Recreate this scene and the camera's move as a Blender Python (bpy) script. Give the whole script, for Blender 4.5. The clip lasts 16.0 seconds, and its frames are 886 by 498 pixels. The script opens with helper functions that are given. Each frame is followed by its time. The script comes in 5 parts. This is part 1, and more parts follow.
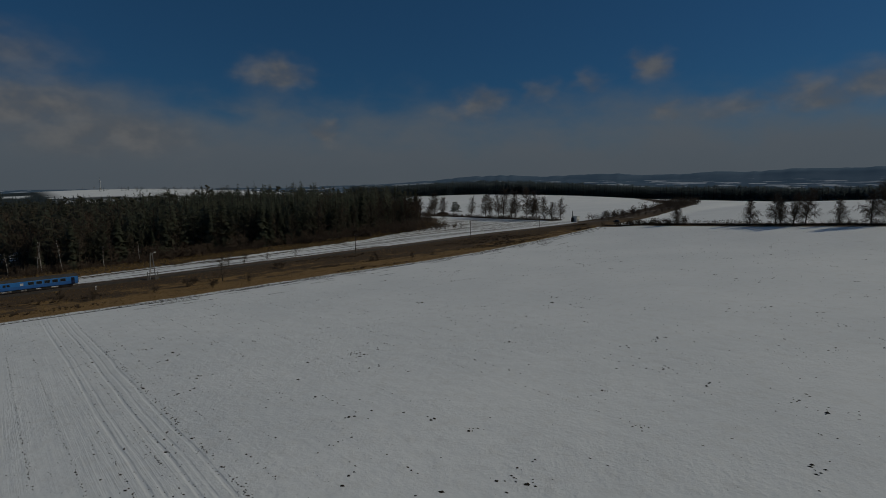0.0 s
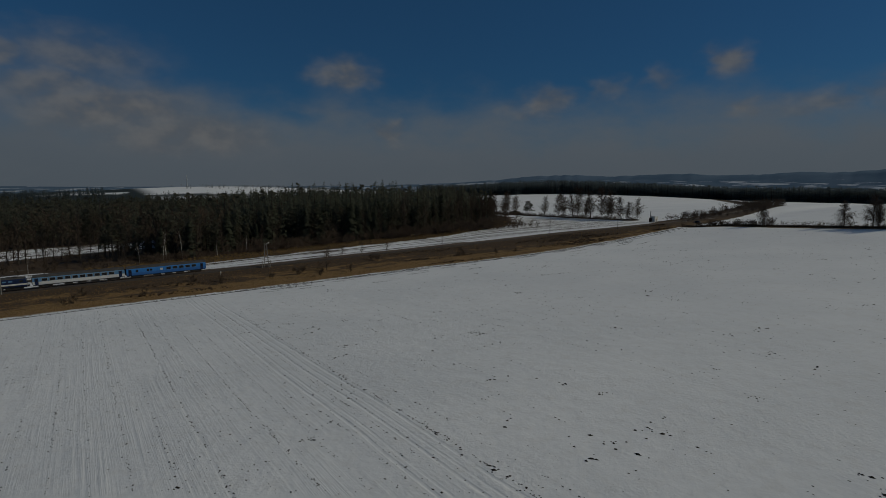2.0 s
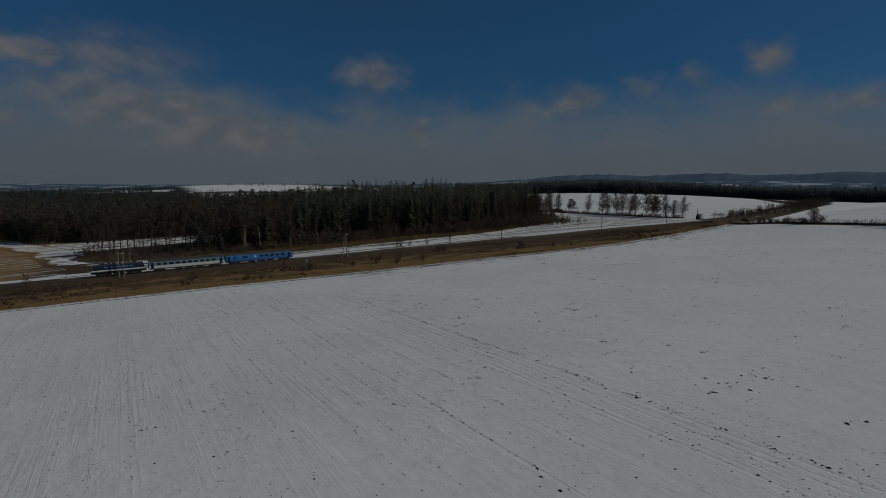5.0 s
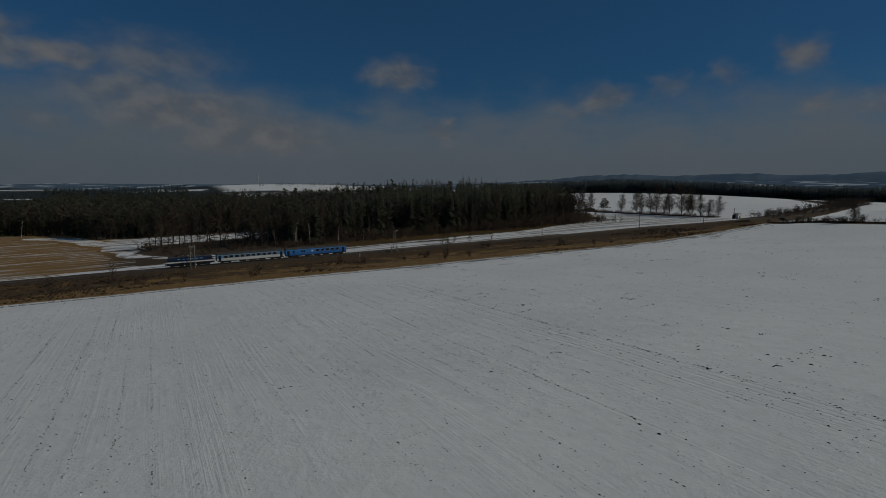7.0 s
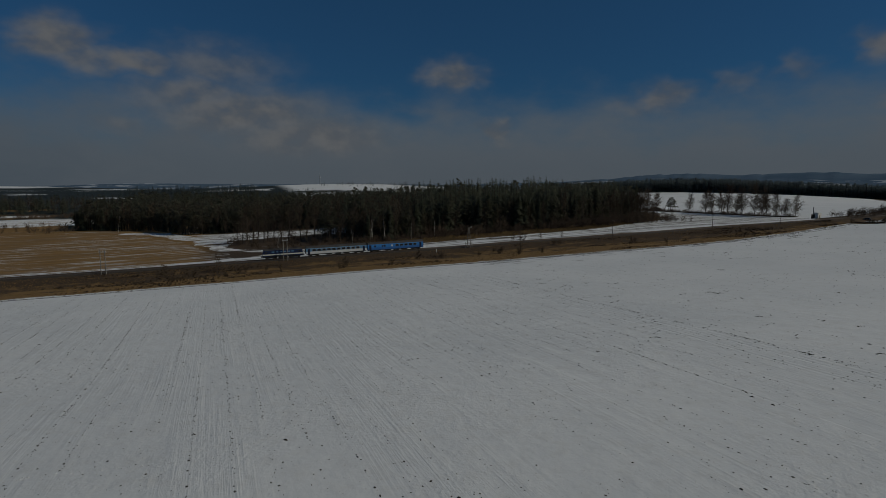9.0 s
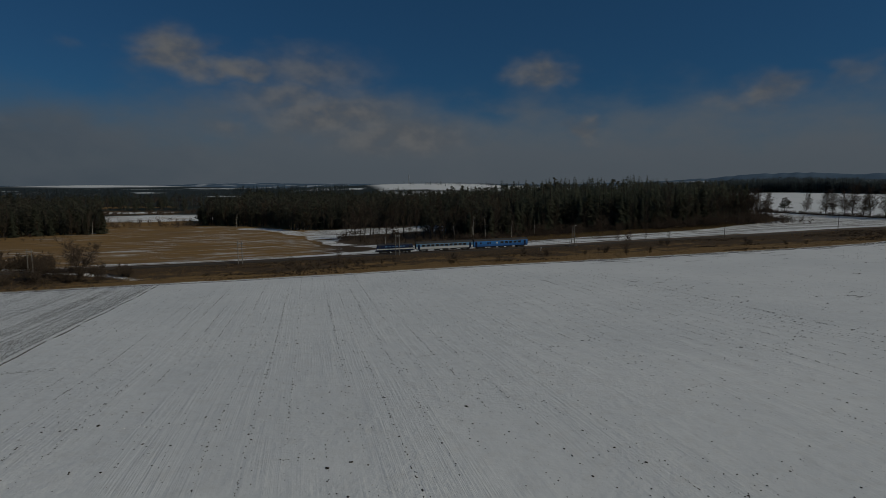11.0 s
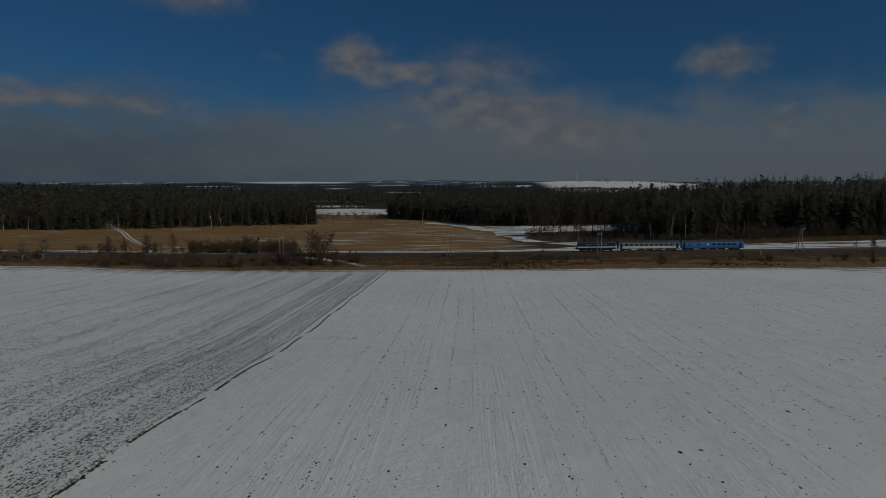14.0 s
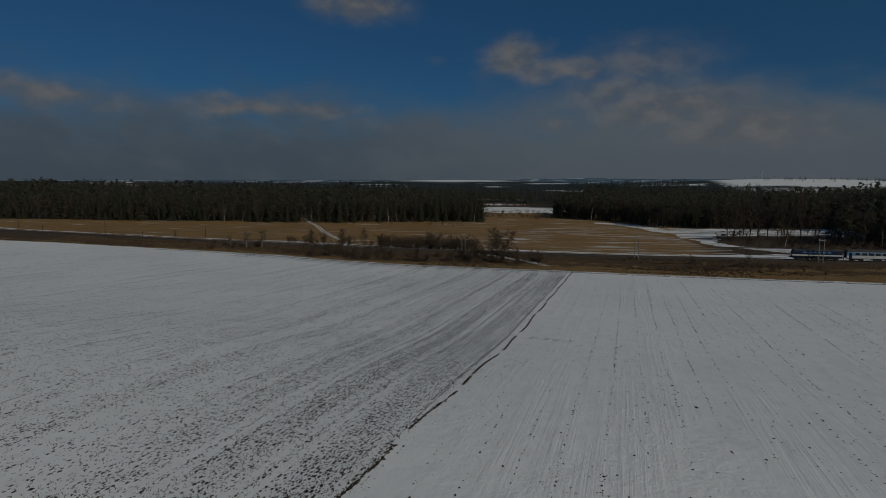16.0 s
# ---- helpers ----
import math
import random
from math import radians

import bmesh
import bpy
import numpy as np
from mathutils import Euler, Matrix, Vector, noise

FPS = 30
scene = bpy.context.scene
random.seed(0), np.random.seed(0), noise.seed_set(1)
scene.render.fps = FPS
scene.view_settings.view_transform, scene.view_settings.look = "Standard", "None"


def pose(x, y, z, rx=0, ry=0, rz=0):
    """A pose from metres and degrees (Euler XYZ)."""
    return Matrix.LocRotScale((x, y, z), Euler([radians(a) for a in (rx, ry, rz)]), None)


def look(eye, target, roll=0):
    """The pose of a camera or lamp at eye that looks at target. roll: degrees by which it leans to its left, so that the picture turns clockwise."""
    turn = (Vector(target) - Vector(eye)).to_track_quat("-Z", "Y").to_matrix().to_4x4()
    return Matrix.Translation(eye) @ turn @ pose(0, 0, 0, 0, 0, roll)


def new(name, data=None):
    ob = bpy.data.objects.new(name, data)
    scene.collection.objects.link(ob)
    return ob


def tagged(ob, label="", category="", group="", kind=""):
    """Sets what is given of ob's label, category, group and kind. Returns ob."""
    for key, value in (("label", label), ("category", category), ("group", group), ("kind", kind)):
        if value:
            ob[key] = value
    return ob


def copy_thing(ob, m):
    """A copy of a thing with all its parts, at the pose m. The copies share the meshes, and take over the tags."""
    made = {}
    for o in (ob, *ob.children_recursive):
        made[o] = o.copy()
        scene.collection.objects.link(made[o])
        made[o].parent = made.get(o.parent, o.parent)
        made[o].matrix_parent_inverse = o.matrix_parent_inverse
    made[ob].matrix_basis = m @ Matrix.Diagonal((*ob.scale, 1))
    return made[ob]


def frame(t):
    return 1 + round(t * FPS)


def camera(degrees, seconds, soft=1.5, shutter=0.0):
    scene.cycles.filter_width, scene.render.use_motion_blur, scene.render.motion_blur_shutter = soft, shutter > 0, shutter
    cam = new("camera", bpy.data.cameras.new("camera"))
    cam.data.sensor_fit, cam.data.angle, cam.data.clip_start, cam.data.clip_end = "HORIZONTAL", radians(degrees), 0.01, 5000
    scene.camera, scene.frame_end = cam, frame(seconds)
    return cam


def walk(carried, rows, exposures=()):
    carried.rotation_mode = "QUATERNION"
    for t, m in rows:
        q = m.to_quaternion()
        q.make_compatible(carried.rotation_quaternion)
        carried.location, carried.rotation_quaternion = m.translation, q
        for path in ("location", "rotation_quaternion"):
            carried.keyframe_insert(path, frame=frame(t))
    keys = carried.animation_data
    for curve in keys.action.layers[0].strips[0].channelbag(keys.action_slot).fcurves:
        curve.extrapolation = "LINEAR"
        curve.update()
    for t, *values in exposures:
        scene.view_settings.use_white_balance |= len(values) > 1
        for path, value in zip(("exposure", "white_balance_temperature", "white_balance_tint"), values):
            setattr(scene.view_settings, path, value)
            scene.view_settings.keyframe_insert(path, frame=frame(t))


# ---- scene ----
# seconds, eye x y z, yaw, pitch, roll; the railway runs along x at y = 0
cam = camera(78.6, 16.0, soft=0.75)
PATH = [
    (0.0, -171.07, -200.49, 30.00, -40.47, -6.72, -0.39),
    (0.5, -174.66, -201.12, 29.96, -38.63, -6.73, -0.29),
    (1.0, -178.26, -201.74, 29.91, -36.83, -6.74, -0.19),
    (1.5, -181.85, -202.37, 29.84, -35.28, -6.75, -0.11),
    (2.0, -185.42, -203.00, 29.74, -33.94, -6.76, -0.04),
    (2.5, -188.95, -203.65, 29.60, -33.05, -6.78, 0.01),
    (3.0, -192.46, -204.32, 29.43, -32.26, -6.79, 0.05),
    (3.5, -195.92, -205.01, 29.23, -31.72, -6.81, 0.09),
    (4.0, -199.38, -205.72, 29.02, -31.31, -6.84, 0.12),
    (6.5, -215.90, -209.72, 28.08, -29.91, -6.82, 0.19),
    (7.0, -218.97, -210.61, 27.91, -28.52, -6.85, 0.19),
    (7.5, -222.00, -211.50, 27.75, -26.78, -6.88, 0.20),
    (8.0, -225.00, -212.39, 27.58, -25.39, -6.90, 0.20),
    (10.5, -238.23, -215.73, 26.81, -16.97, -6.89, 0.11),
    (11.0, -241.04, -216.28, 26.75, -14.09, -6.94, 0.16),
    (11.5, -243.89, -216.82, 26.70, -11.77, -6.98, 0.21),
    (12.0, -246.77, -217.29, 26.67, -8.89, -7.04, 0.26),
    (12.5, -249.63, -217.65, 26.66, -6.32, -7.09, 0.29),
    (13.0, -252.49, -217.91, 26.67, -3.60, -7.16, 0.30),
    (13.5, -255.33, -218.07, 26.68, -0.88, -7.23, 0.31),
    (14.0, -258.21, -218.21, 26.70, 2.66, -7.30, 0.30),
    (14.5, -261.08, -218.32, 26.71, 6.55, -7.37, 0.29),
    (15.0, -263.92, -218.41, 26.71, 11.17, -7.43, 0.26),
    (15.5, -266.69, -218.45, 26.71, 15.51, -7.50, 0.22),
    (16.0, -269.45, -218.45, 26.72, 18.86, -7.55, 0.19),
]
walk(cam, [(t, pose(x, y, z, 90 + p, 0, a) @ pose(0, 0, 0, 0, 0, r)) for t, x, y, z, a, p, r in PATH], exposures=[(0, -1.62, 7000, 3.5), (16, -1.62, 7000, 3.5)])

# ---------------------------------------------------------------- light
SUN_AZ, SUN_EL = 122.0, 33.0          # clockwise from +y, above the horizon
sun = new("sun", bpy.data.lights.new("sun", "SUN"))
sun.data.energy, sun.data.angle, sun.data.color = 4.4, radians(0.6), (1.0, 0.935, 0.82)
sd = Vector((math.sin(radians(SUN_AZ)) * math.cos(radians(SUN_EL)), math.cos(radians(SUN_AZ)) * math.cos(radians(SUN_EL)), math.sin(radians(SUN_EL))))
sun.matrix_world = look(sd * 100, (0, 0, 0))


class Nodes:
    """A small helper to write node trees as expressions."""

    def __init__(self, tree):
        self.t = tree
        tree.nodes.clear()

    def add(self, kind, **given):
        nd = self.t.nodes.new(kind)
        if "operation" in given:
            nd.operation = given["operation"]
        if "use_clamp" in given:
            nd.use_clamp = given["use_clamp"]
        if "data_type" in given:
            nd.data_type = given["data_type"]
        if "blend_type" in given:
            nd.blend_type = given["blend_type"]
        if "interpolation_type" in given:
            nd.interpolation_type = given["interpolation_type"]
        if "attribute_name" in given:
            nd.attribute_name = given["attribute_name"]
        return nd

    def put(self, socket, v):
        if isinstance(v, bpy.types.NodeSocket):
            self.t.links.new(v, socket)
        elif v is not None:
            socket.default_value = v

    def math(self, op, a, b=None, c=None, clamp=False):
        nd = self.add("ShaderNodeMath", operation=op, use_clamp=clamp)
        for s, v in zip(nd.inputs, (a, b, c)):
            self.put(s, v)
        return nd.outputs[0]

    def vmath(self, op, a, b=None):
        nd = self.add("ShaderNodeVectorMath", operation=op)
        self.put(nd.inputs[0], a)
        self.put(nd.inputs[1], b)
        return nd.outputs[0]

    def noise(self, vec, scale, detail=3.0, rough=0.55, distort=0.0):
        nd = self.add("ShaderNodeTexNoise")
        self.put(nd.inputs["Vector"], vec)
        for k, v in (("Scale", scale), ("Detail", detail), ("Roughness", rough), ("Distortion", distort)):
            nd.inputs[k].default_value = v
        return nd.outputs["Fac"]

    def dots(self, vec, scale, share, size):
        """Separate round flecks: each cell of a grid holds one by chance."""
        nd = self.add("ShaderNodeTexVoronoi")
        nd.voronoi_dimensions = "2D"
        self.put(nd.inputs["Vector"], vec)
        nd.inputs["Scale"].default_value = scale
        chance = self.xyz(nd.outputs["Color"])
        there = self.math("LESS_THAN", chance[0], share)
        reach = self.math("MULTIPLY", self.math("ADD", chance[1], 0.45), size)
        return self.math("MULTIPLY", there, self.ramp(self.math("SUBTRACT", nd.outputs["Distance"], reach), 0.05, -0.05))

    def ramp(self, v, lo, hi, a=0.0, b=1.0):
        nd = self.add("ShaderNodeMapRange", interpolation_type="SMOOTHSTEP")
        for s, x in zip(nd.inputs, (v, lo, hi, a, b)):
            self.put(s, x)
        return nd.outputs[0]

    def mix(self, f, a, b):
        nd = self.add("ShaderNodeMix", data_type="RGBA")
        self.put(nd.inputs[0], f)
        self.put(nd.inputs[6], (*a, 1) if isinstance(a, tuple) else a)
        self.put(nd.inputs[7], (*b, 1) if isinstance(b, tuple) else b)
        return nd.outputs[2]

    def attr(self, name):
        return self.add("ShaderNodeAttribute", attribute_name=name).outputs["Fac"]

    def xyz(self, vec):
        nd = self.add("ShaderNodeSeparateXYZ")
        self.put(nd.inputs[0], vec)
        return nd.outputs

    def vec(self, x, y, z):
        nd = self.add("ShaderNodeCombineXYZ")
        for s, v in zip(nd.inputs, (x, y, z)):
            self.put(s, v)
        return nd.outputs[0]


# sky: clear blue above, low grey cloud and haze near the horizon, broken small clouds
world = bpy.data.worlds.new("winter_sky")
scene.world = world
world.use_nodes = True
N = Nodes(world.node_tree)
sky = N.add("ShaderNodeTexSky")
sky.sky_type, sky.sun_disc, sky.sun_elevation, sky.sun_rotation = "NISHITA", False, radians(SUN_EL), radians(SUN_AZ)
sky.air_density, sky.dust_density, sky.ozone_density = 1.0, 0.3, 3.0
gen = N.add("ShaderNodeTexCoord").outputs["Generated"]
dx, dy, dz = N.xyz(gen)
az = N.math("MULTIPLY", N.math("ARCTAN2", dx, dy), 57.2958)
el = N.math("MULTIPLY", N.math("ARCSINE", dz), 57.2958)
sky_uv = N.vec(az, N.math("MULTIPLY", el, 1.7), 0.0)
curl_a = N.math("MULTIPLY", N.math("SUBTRACT", N.noise(N.vec(az, N.math("MULTIPLY", el, 1.7), 0.0), 0.36, 2.5, 0.5), 0.5), 4.6)
curl_e = N.math("MULTIPLY", N.math("SUBTRACT", N.noise(N.vec(az, N.math("MULTIPLY", el, 1.7), 30.0), 0.36, 2.5, 0.5), 0.5), 2.4)
caz, cel = N.math("ADD", az, curl_a), N.math("ADD", el, curl_e)
puff = N.noise(N.vec(az, N.math("MULTIPLY", el, 1.5), 12.0), 0.40, 3.0, 0.5)
fine = N.noise(sky_uv, 0.12, 4.0, 0.55)
CLOUDS = [(23.9, 10.9, 2.7, 1.5, 0.85), (25.8, 10.7, 2.2, 1.1, 0.55), (28.5, 5.5, 1.7, 1.1, 0.75), (44.6, 8.3, 2.3, 1.4, 0.80), (42.4, 7.4, 2.6, 0.9, 0.55),
          (50.5, 9.2, 1.7, 1.2, 0.55), (55.3, 9.9, 1.6, 1.2, 0.55), (60.9, 11.1, 1.7, 1.3, 0.80), (62.3, 7.0, 1.6, 0.7, 0.65), (68.3, 7.0, 3.6, 1.1, 0.70), (74.6, 7.5, 3.0, 1.4, 0.85), (78.5, 8.0, 3.2, 1.6, 0.80), (20.9, 7.6, 4.0, 0.7, 0.35),
          (-27.3, 16.7, 4.4, 1.5, 0.95), (-11.6, 11.8, 2.9, 1.6, 1.0), (-9.8, 10.4, 2.6, 1.2, 0.75), (-6.2, 10.7, 3.6, 1.0, 0.85), (0.6, 10.8, 6.4, 2.2, 0.66), (4.2, 11.0, 2.8, 1.5, 0.45), (-1.2, 8.2, 6.0, 2.0, 0.74),
          (3.0, 6.9, 7.5, 2.2, 0.88), (9.0, 4.9, 7.5, 2.0, 0.80), (-0.5, 13.4, 5.0, 0.5, 0.3), (-38.7, 6.8, 5.2, 1.0, 0.85), (-31.0, 6.6, 4.2, 0.9, 0.65), (-26.0, 5.4, 4.2, 0.9, 0.4), (-55.0, 7.0, 4.6, 1.2, 0.85), (-50.5, 6.3, 3.4, 0.8, 0.6),
          (-19.6, 11.7, 1.6, 0.8, 0.35), (-7.4, 5.2, 2.6, 0.8, 0.5), (42.6, 7.6, 3.0, 0.8, 0.4), (100.0, 9.0, 9.0, 2.2, 0.9), (140.0, 12.0, 12.0, 3.0, 0.9), (-110.0, 9.0, 12.0, 2.5, 0.9), (-160.0, 11.0, 12.0, 3.0, 0.9)]
cover = 0.0
for a0, e0, wa, we, dens in CLOUDS:
    u = N.math("DIVIDE", N.math("SUBTRACT", caz, a0), wa)
    v = N.math("DIVIDE", N.math("SUBTRACT", cel, e0), we)
    rr = N.math("ADD", N.math("MULTIPLY", u, u), N.math("MULTIPLY", v, v))
    one = N.math("MULTIPLY", N.math("EXPONENT", N.math("MULTIPLY", rr, -0.62)), dens)
    cover = N.math("MAXIMUM", cover, one)
cloud = N.math("MULTIPLY", N.ramp(cover, 0.10, 0.95), N.ramp(puff, 0.20, 0.60, 0.62, 1.0))
haze = N.ramp(N.math("ADD", el, N.math("MULTIPLY", N.math("SUBTRACT", fine, 0.5), 9.0)), 10.5, 3.0)
lit = N.mix(N.ramp(puff, 0.35, 0.72), (0.225, 0.243, 0.298), (0.330, 0.334, 0.374))
veil = N.mix(N.ramp(el, 0.0, 7.0), (0.205, 0.245, 0.318), (0.235, 0.280, 0.362))
west = N.mix(N.ramp(el, 0.0, 7.0), (0.128, 0.172, 0.246), (0.150, 0.196, 0.276))
veil = N.mix(N.ramp(az, 6.0, -40.0), veil, west)
veil = N.mix(N.math("MULTIPLY", N.ramp(N.noise(sky_uv, 0.10, 5.0, 0.6, 0.3), 0.42, 0.72), 0.40), veil, (0.238, 0.272, 0.342))
scaled = N.add("ShaderNodeMix", data_type="RGBA", blend_type="MULTIPLY")
scaled.inputs[0].default_value = 1.0
N.put(scaled.inputs[6], sky.outputs[0])
scaled.inputs[7].default_value = (0.0115, 0.031, 0.056, 1)
clear = N.vmath("ADD", scaled.outputs[2], (0.015, 0.050, 0.094))     # thin high veil
col = N.mix(N.math("MULTIPLY", haze, 0.95), clear, veil)
col = N.mix(N.math("MULTIPLY", cloud, 0.92), col, lit)
bg = N.add("ShaderNodeBackground")
N.put(bg.inputs[0], col)
bg.inputs[1].default_value = 1.0
N.t.links.new(bg.outputs[0], N.add("ShaderNodeOutputWorld").inputs[0])


# ---------------------------------------------------------------- materials
def material(name, build):
    m = bpy.data.materials.new(name)
    m.use_nodes = True
    n = Nodes(m.node_tree)
    b = n.add("ShaderNodeBsdfPrincipled")
    n.out = n.add("ShaderNodeOutputMaterial")
    n.t.links.new(b.outputs[0], n.out.inputs[0])
    build(n, b)
    return m


def surface(name, color, rough=0.7, metal=0.0, vary=0.25, scale=1.5, bump=0.0, second=None, spec=0.5):
    """A plain surface with two scales of variation and, where given, a second colour in patches."""
    def build(n, b):
        p = n.add("ShaderNodeTexCoord").outputs["Object"]
        big, small = n.noise(p, scale, 4.0), n.noise(p, scale * 9, 3.0)
        c2 = second or tuple(c * (1 - vary) for c in color)
        f = n.math("ADD", n.math("MULTIPLY", n.ramp(big, 0.35, 0.65), 0.6), n.math("MULTIPLY", n.ramp(small, 0.3, 0.7), 0.4))
        n.put(b.inputs["Base Color"], n.mix(f, color, c2))
        n.put(b.inputs["Roughness"], n.ramp(small, 0.2, 0.8, rough * 0.85, min(1.0, rough * 1.1)))
        b.inputs["Metallic"].default_value = metal
        b.inputs["Specular IOR Level"].default_value = spec
        if bump:
            bp = n.add("ShaderNodeBump")
            bp.inputs["Strength"].default_value, bp.inputs["Distance"].default_value = 0.6, bump
            n.put(bp.inputs["Height"], small)
            n.put(b.inputs["Normal"], bp.outputs[0])
    return material(name, build)


def foliage(name, color, second, through_light=0.0):
    """Needles, twigs or grass: each piece its own tone."""
    def build(n, b):
        g = n.add("ShaderNodeNewGeometry").outputs["Random Per Island"]
        o = n.add("ShaderNodeObjectInfo").outputs["Random"]
        p = n.add("ShaderNodeNewGeometry").outputs["Position"]
        big = n.noise(p, 0.06, 3.0)
        f = n.math("ADD", n.math("MULTIPLY", g, 0.45), n.math("ADD", n.math("MULTIPLY", o, 0.2), n.math("MULTIPLY", n.ramp(big, 0.3, 0.7), 0.35)))
        n.put(b.inputs["Base Color"], n.mix(f, color, second))
        b.inputs["Roughness"].default_value = 0.9
        b.inputs["Specular IOR Level"].default_value = 0.1
        if through_light:
            tr, mx = n.add("ShaderNodeBsdfTranslucent"), n.add("ShaderNodeMixShader")
            n.put(tr.inputs["Color"], n.mix(f, color, second))
            mx.inputs[0].default_value = through_light
            n.t.links.new(b.outputs[0], mx.inputs[1])
            n.t.links.new(tr.outputs[0], mx.inputs[2])
            n.t.links.new(mx.outputs[0], n.out.inputs[0])
    return material(name, build)


M_SPRUCE = foliage("spruce_needles", (0.106, 0.120, 0.086), (0.132, 0.138, 0.102), 0.66)
M_PINE = foliage("pine_needles", (0.106, 0.108, 0.080), (0.134, 0.128, 0.096), 0.62)
# needles of the far woods, paled towards blue to paint in the distance haze
M_FAR = foliage("haze_blue_needles", (0.112, 0.142, 0.150), (0.138, 0.168, 0.175), 0.7)
M_DEEP = foliage("deep_green_needles", (0.088, 0.098, 0.070), (0.114, 0.118, 0.086), 0.66)
M_TWIG = foliage("bare_twigs", (0.078, 0.056, 0.042), (0.135, 0.100, 0.074))
M_BRUSH = foliage("brown_brush", (0.045, 0.035, 0.026), (0.092, 0.072, 0.052))
M_GRASS = foliage("dry_grass", (0.16, 0.105, 0.046), (0.31, 0.205, 0.094))
M_HAZE = foliage("dark_twigs", (0.058, 0.043, 0.032), (0.105, 0.078, 0.058))
M_BARK = surface("dark_bark", (0.058, 0.045, 0.035), 0.95, vary=0.5, scale=2.0, bump=0.02)
M_BIRCH = surface("birch_bark", (0.64, 0.62, 0.58), 0.85, second=(0.16, 0.14, 0.13), scale=1.6)
M_CLOD = foliage("frozen_soil", (0.029, 0.023, 0.018), (0.056, 0.045, 0.035))
M_CRUMB = surface("snow_crumb", (0.88, 0.89, 0.90), 0.7, vary=0.06)
M_STUB = foliage("stubble", (0.034, 0.034, 0.024), (0.080, 0.074, 0.050))


def ground_look(n, b):
    p = n.add("ShaderNodeNewGeometry").outputs["Position"]
    x, y, z = n.xyz(p)
    snow, patch, wood, stub, rows, tone, weedy, bankq, plough = (n.attr(k) for k in ("snow", "patch", "wood", "stub", "rows", "tone", "weedy", "bankq", "plough"))
    # edge of the snow: ragged at two sizes
    n1, n2 = n.noise(p, 0.22, 4.0, 0.6), n.noise(p, 1.6, 3.0, 0.6)
    rag = n.math("ADD", n.math("MULTIPLY", n.math("SUBTRACT", n1, 0.5), 5.0), n.math("MULTIPLY", n.math("SUBTRACT", n2, 0.5), 2.4))
    wander = n.math("MULTIPLY", n.math("SUBTRACT", n.noise(p, 0.06, 3.0, 0.6), 0.5), n.ramp(y, 11.0, 17.0, 0.0, 16.0))
    edge = n.ramp(n.math("ADD", n.math("ADD", snow, rag), wander), -0.35, 0.35)
    # drifts and melted streaks that run along the tracks
    streak = n.noise(n.vec(n.math("MULTIPLY", x, 0.016), n.math("MULTIPLY", y, 0.15), 0.0), 1.0, 5.0, 0.6, 0.3)
    streak2 = n.noise(n.vec(n.math("MULTIPLY", x, 0.020), n.math("MULTIPLY", y, 0.33), 0.0), 1.0, 5.0, 0.62, 0.6)
    bend = n.math("ADD", y, n.math("MULTIPLY", n.math("SINE", n.math("MULTIPLY", x, 0.035)), 4.0))
    streak3 = n.noise(n.vec(n.math("MULTIPLY", x, 0.035), n.math("MULTIPLY", bend, 0.36), 4.0), 1.0, 3.0, 0.6, 0.4)
    field = n.math("ADD", n.math("ADD", n.math("MULTIPLY", streak, 0.36), n.math("MULTIPLY", streak2, 0.22)), n.math("ADD", n.math("MULTIPLY", n2, 0.06), n.math("MULTIPLY", streak3, 0.36)))
    drift = n.math("MULTIPLY", n.ramp(n.math("ADD", field, patch), 0.545, 0.605), n.math("MULTIPLY", n.ramp(n1, 0.30, 0.60, 0.45, 1.0), n.ramp(n.noise(p, 0.022, 3.0), 0.38, 0.58, 0.15, 1.0)))
    s = n.math("MAXIMUM", n.math("MULTIPLY", edge, n.ramp(n.math("ADD", field, patch), 0.315, 0.345)), n.math("MULTIPLY", n.math("MULTIPLY", drift, 0.72), n.ramp(patch, -0.3, -0.2)))
    # turned strips that lie open between bands of snow
    fan = n.math("ADD", y, n.math("MULTIPLY", x, -0.06))
    open_soil = n.noise(n.vec(n.math("MULTIPLY", x, 0.011), n.math("MULTIPLY", fan, 0.50), 17.0), 1.0, 4.0, 0.68, 0.25)
    s = n.math("MULTIPLY", s, n.math("SUBTRACT", 1.0, n.math("MULTIPLY", plough, n.ramp(open_soil, 0.490, 0.545, 0.0, 0.85))))
    # bare soil between drilled rows
    wob = n.math("ADD", x, n.math("MULTIPLY", n.math("SUBTRACT", n.noise(p, 0.05, 2.0), 0.5), 0.8))
    saw = n.math("ABSOLUTE", n.math("SUBTRACT", n.math("FRACT", n.math("ADD", n.math("DIVIDE", n.math("ADD", wob, 263.6), 3.36), 0.5)), 0.5))
    line = n.ramp(saw, 0.055, 0.015)
    amount = n.math("MULTIPLY", rows, n.ramp(n.noise(n.vec(n.math("MULTIPLY", x, 0.11), n.math("MULTIPLY", y, 0.018), 3.0), 1.0, 3.0), 0.40, 0.66))
    flat = n.vec(x, n.math("MULTIPLY", y, 0.62), 0.0)
    soil = n.dots(flat, 2.6, n.math("MULTIPLY", n.math("MULTIPLY", line, amount), 0.62), 0.20)
    # stubble that stands through thin snow, in strips along the drills
    strip = n.noise(n.vec(n.math("MULTIPLY", x, 0.42), n.math("MULTIPLY", y, 0.010), 7.0), 1.0, 4.0, 0.7)
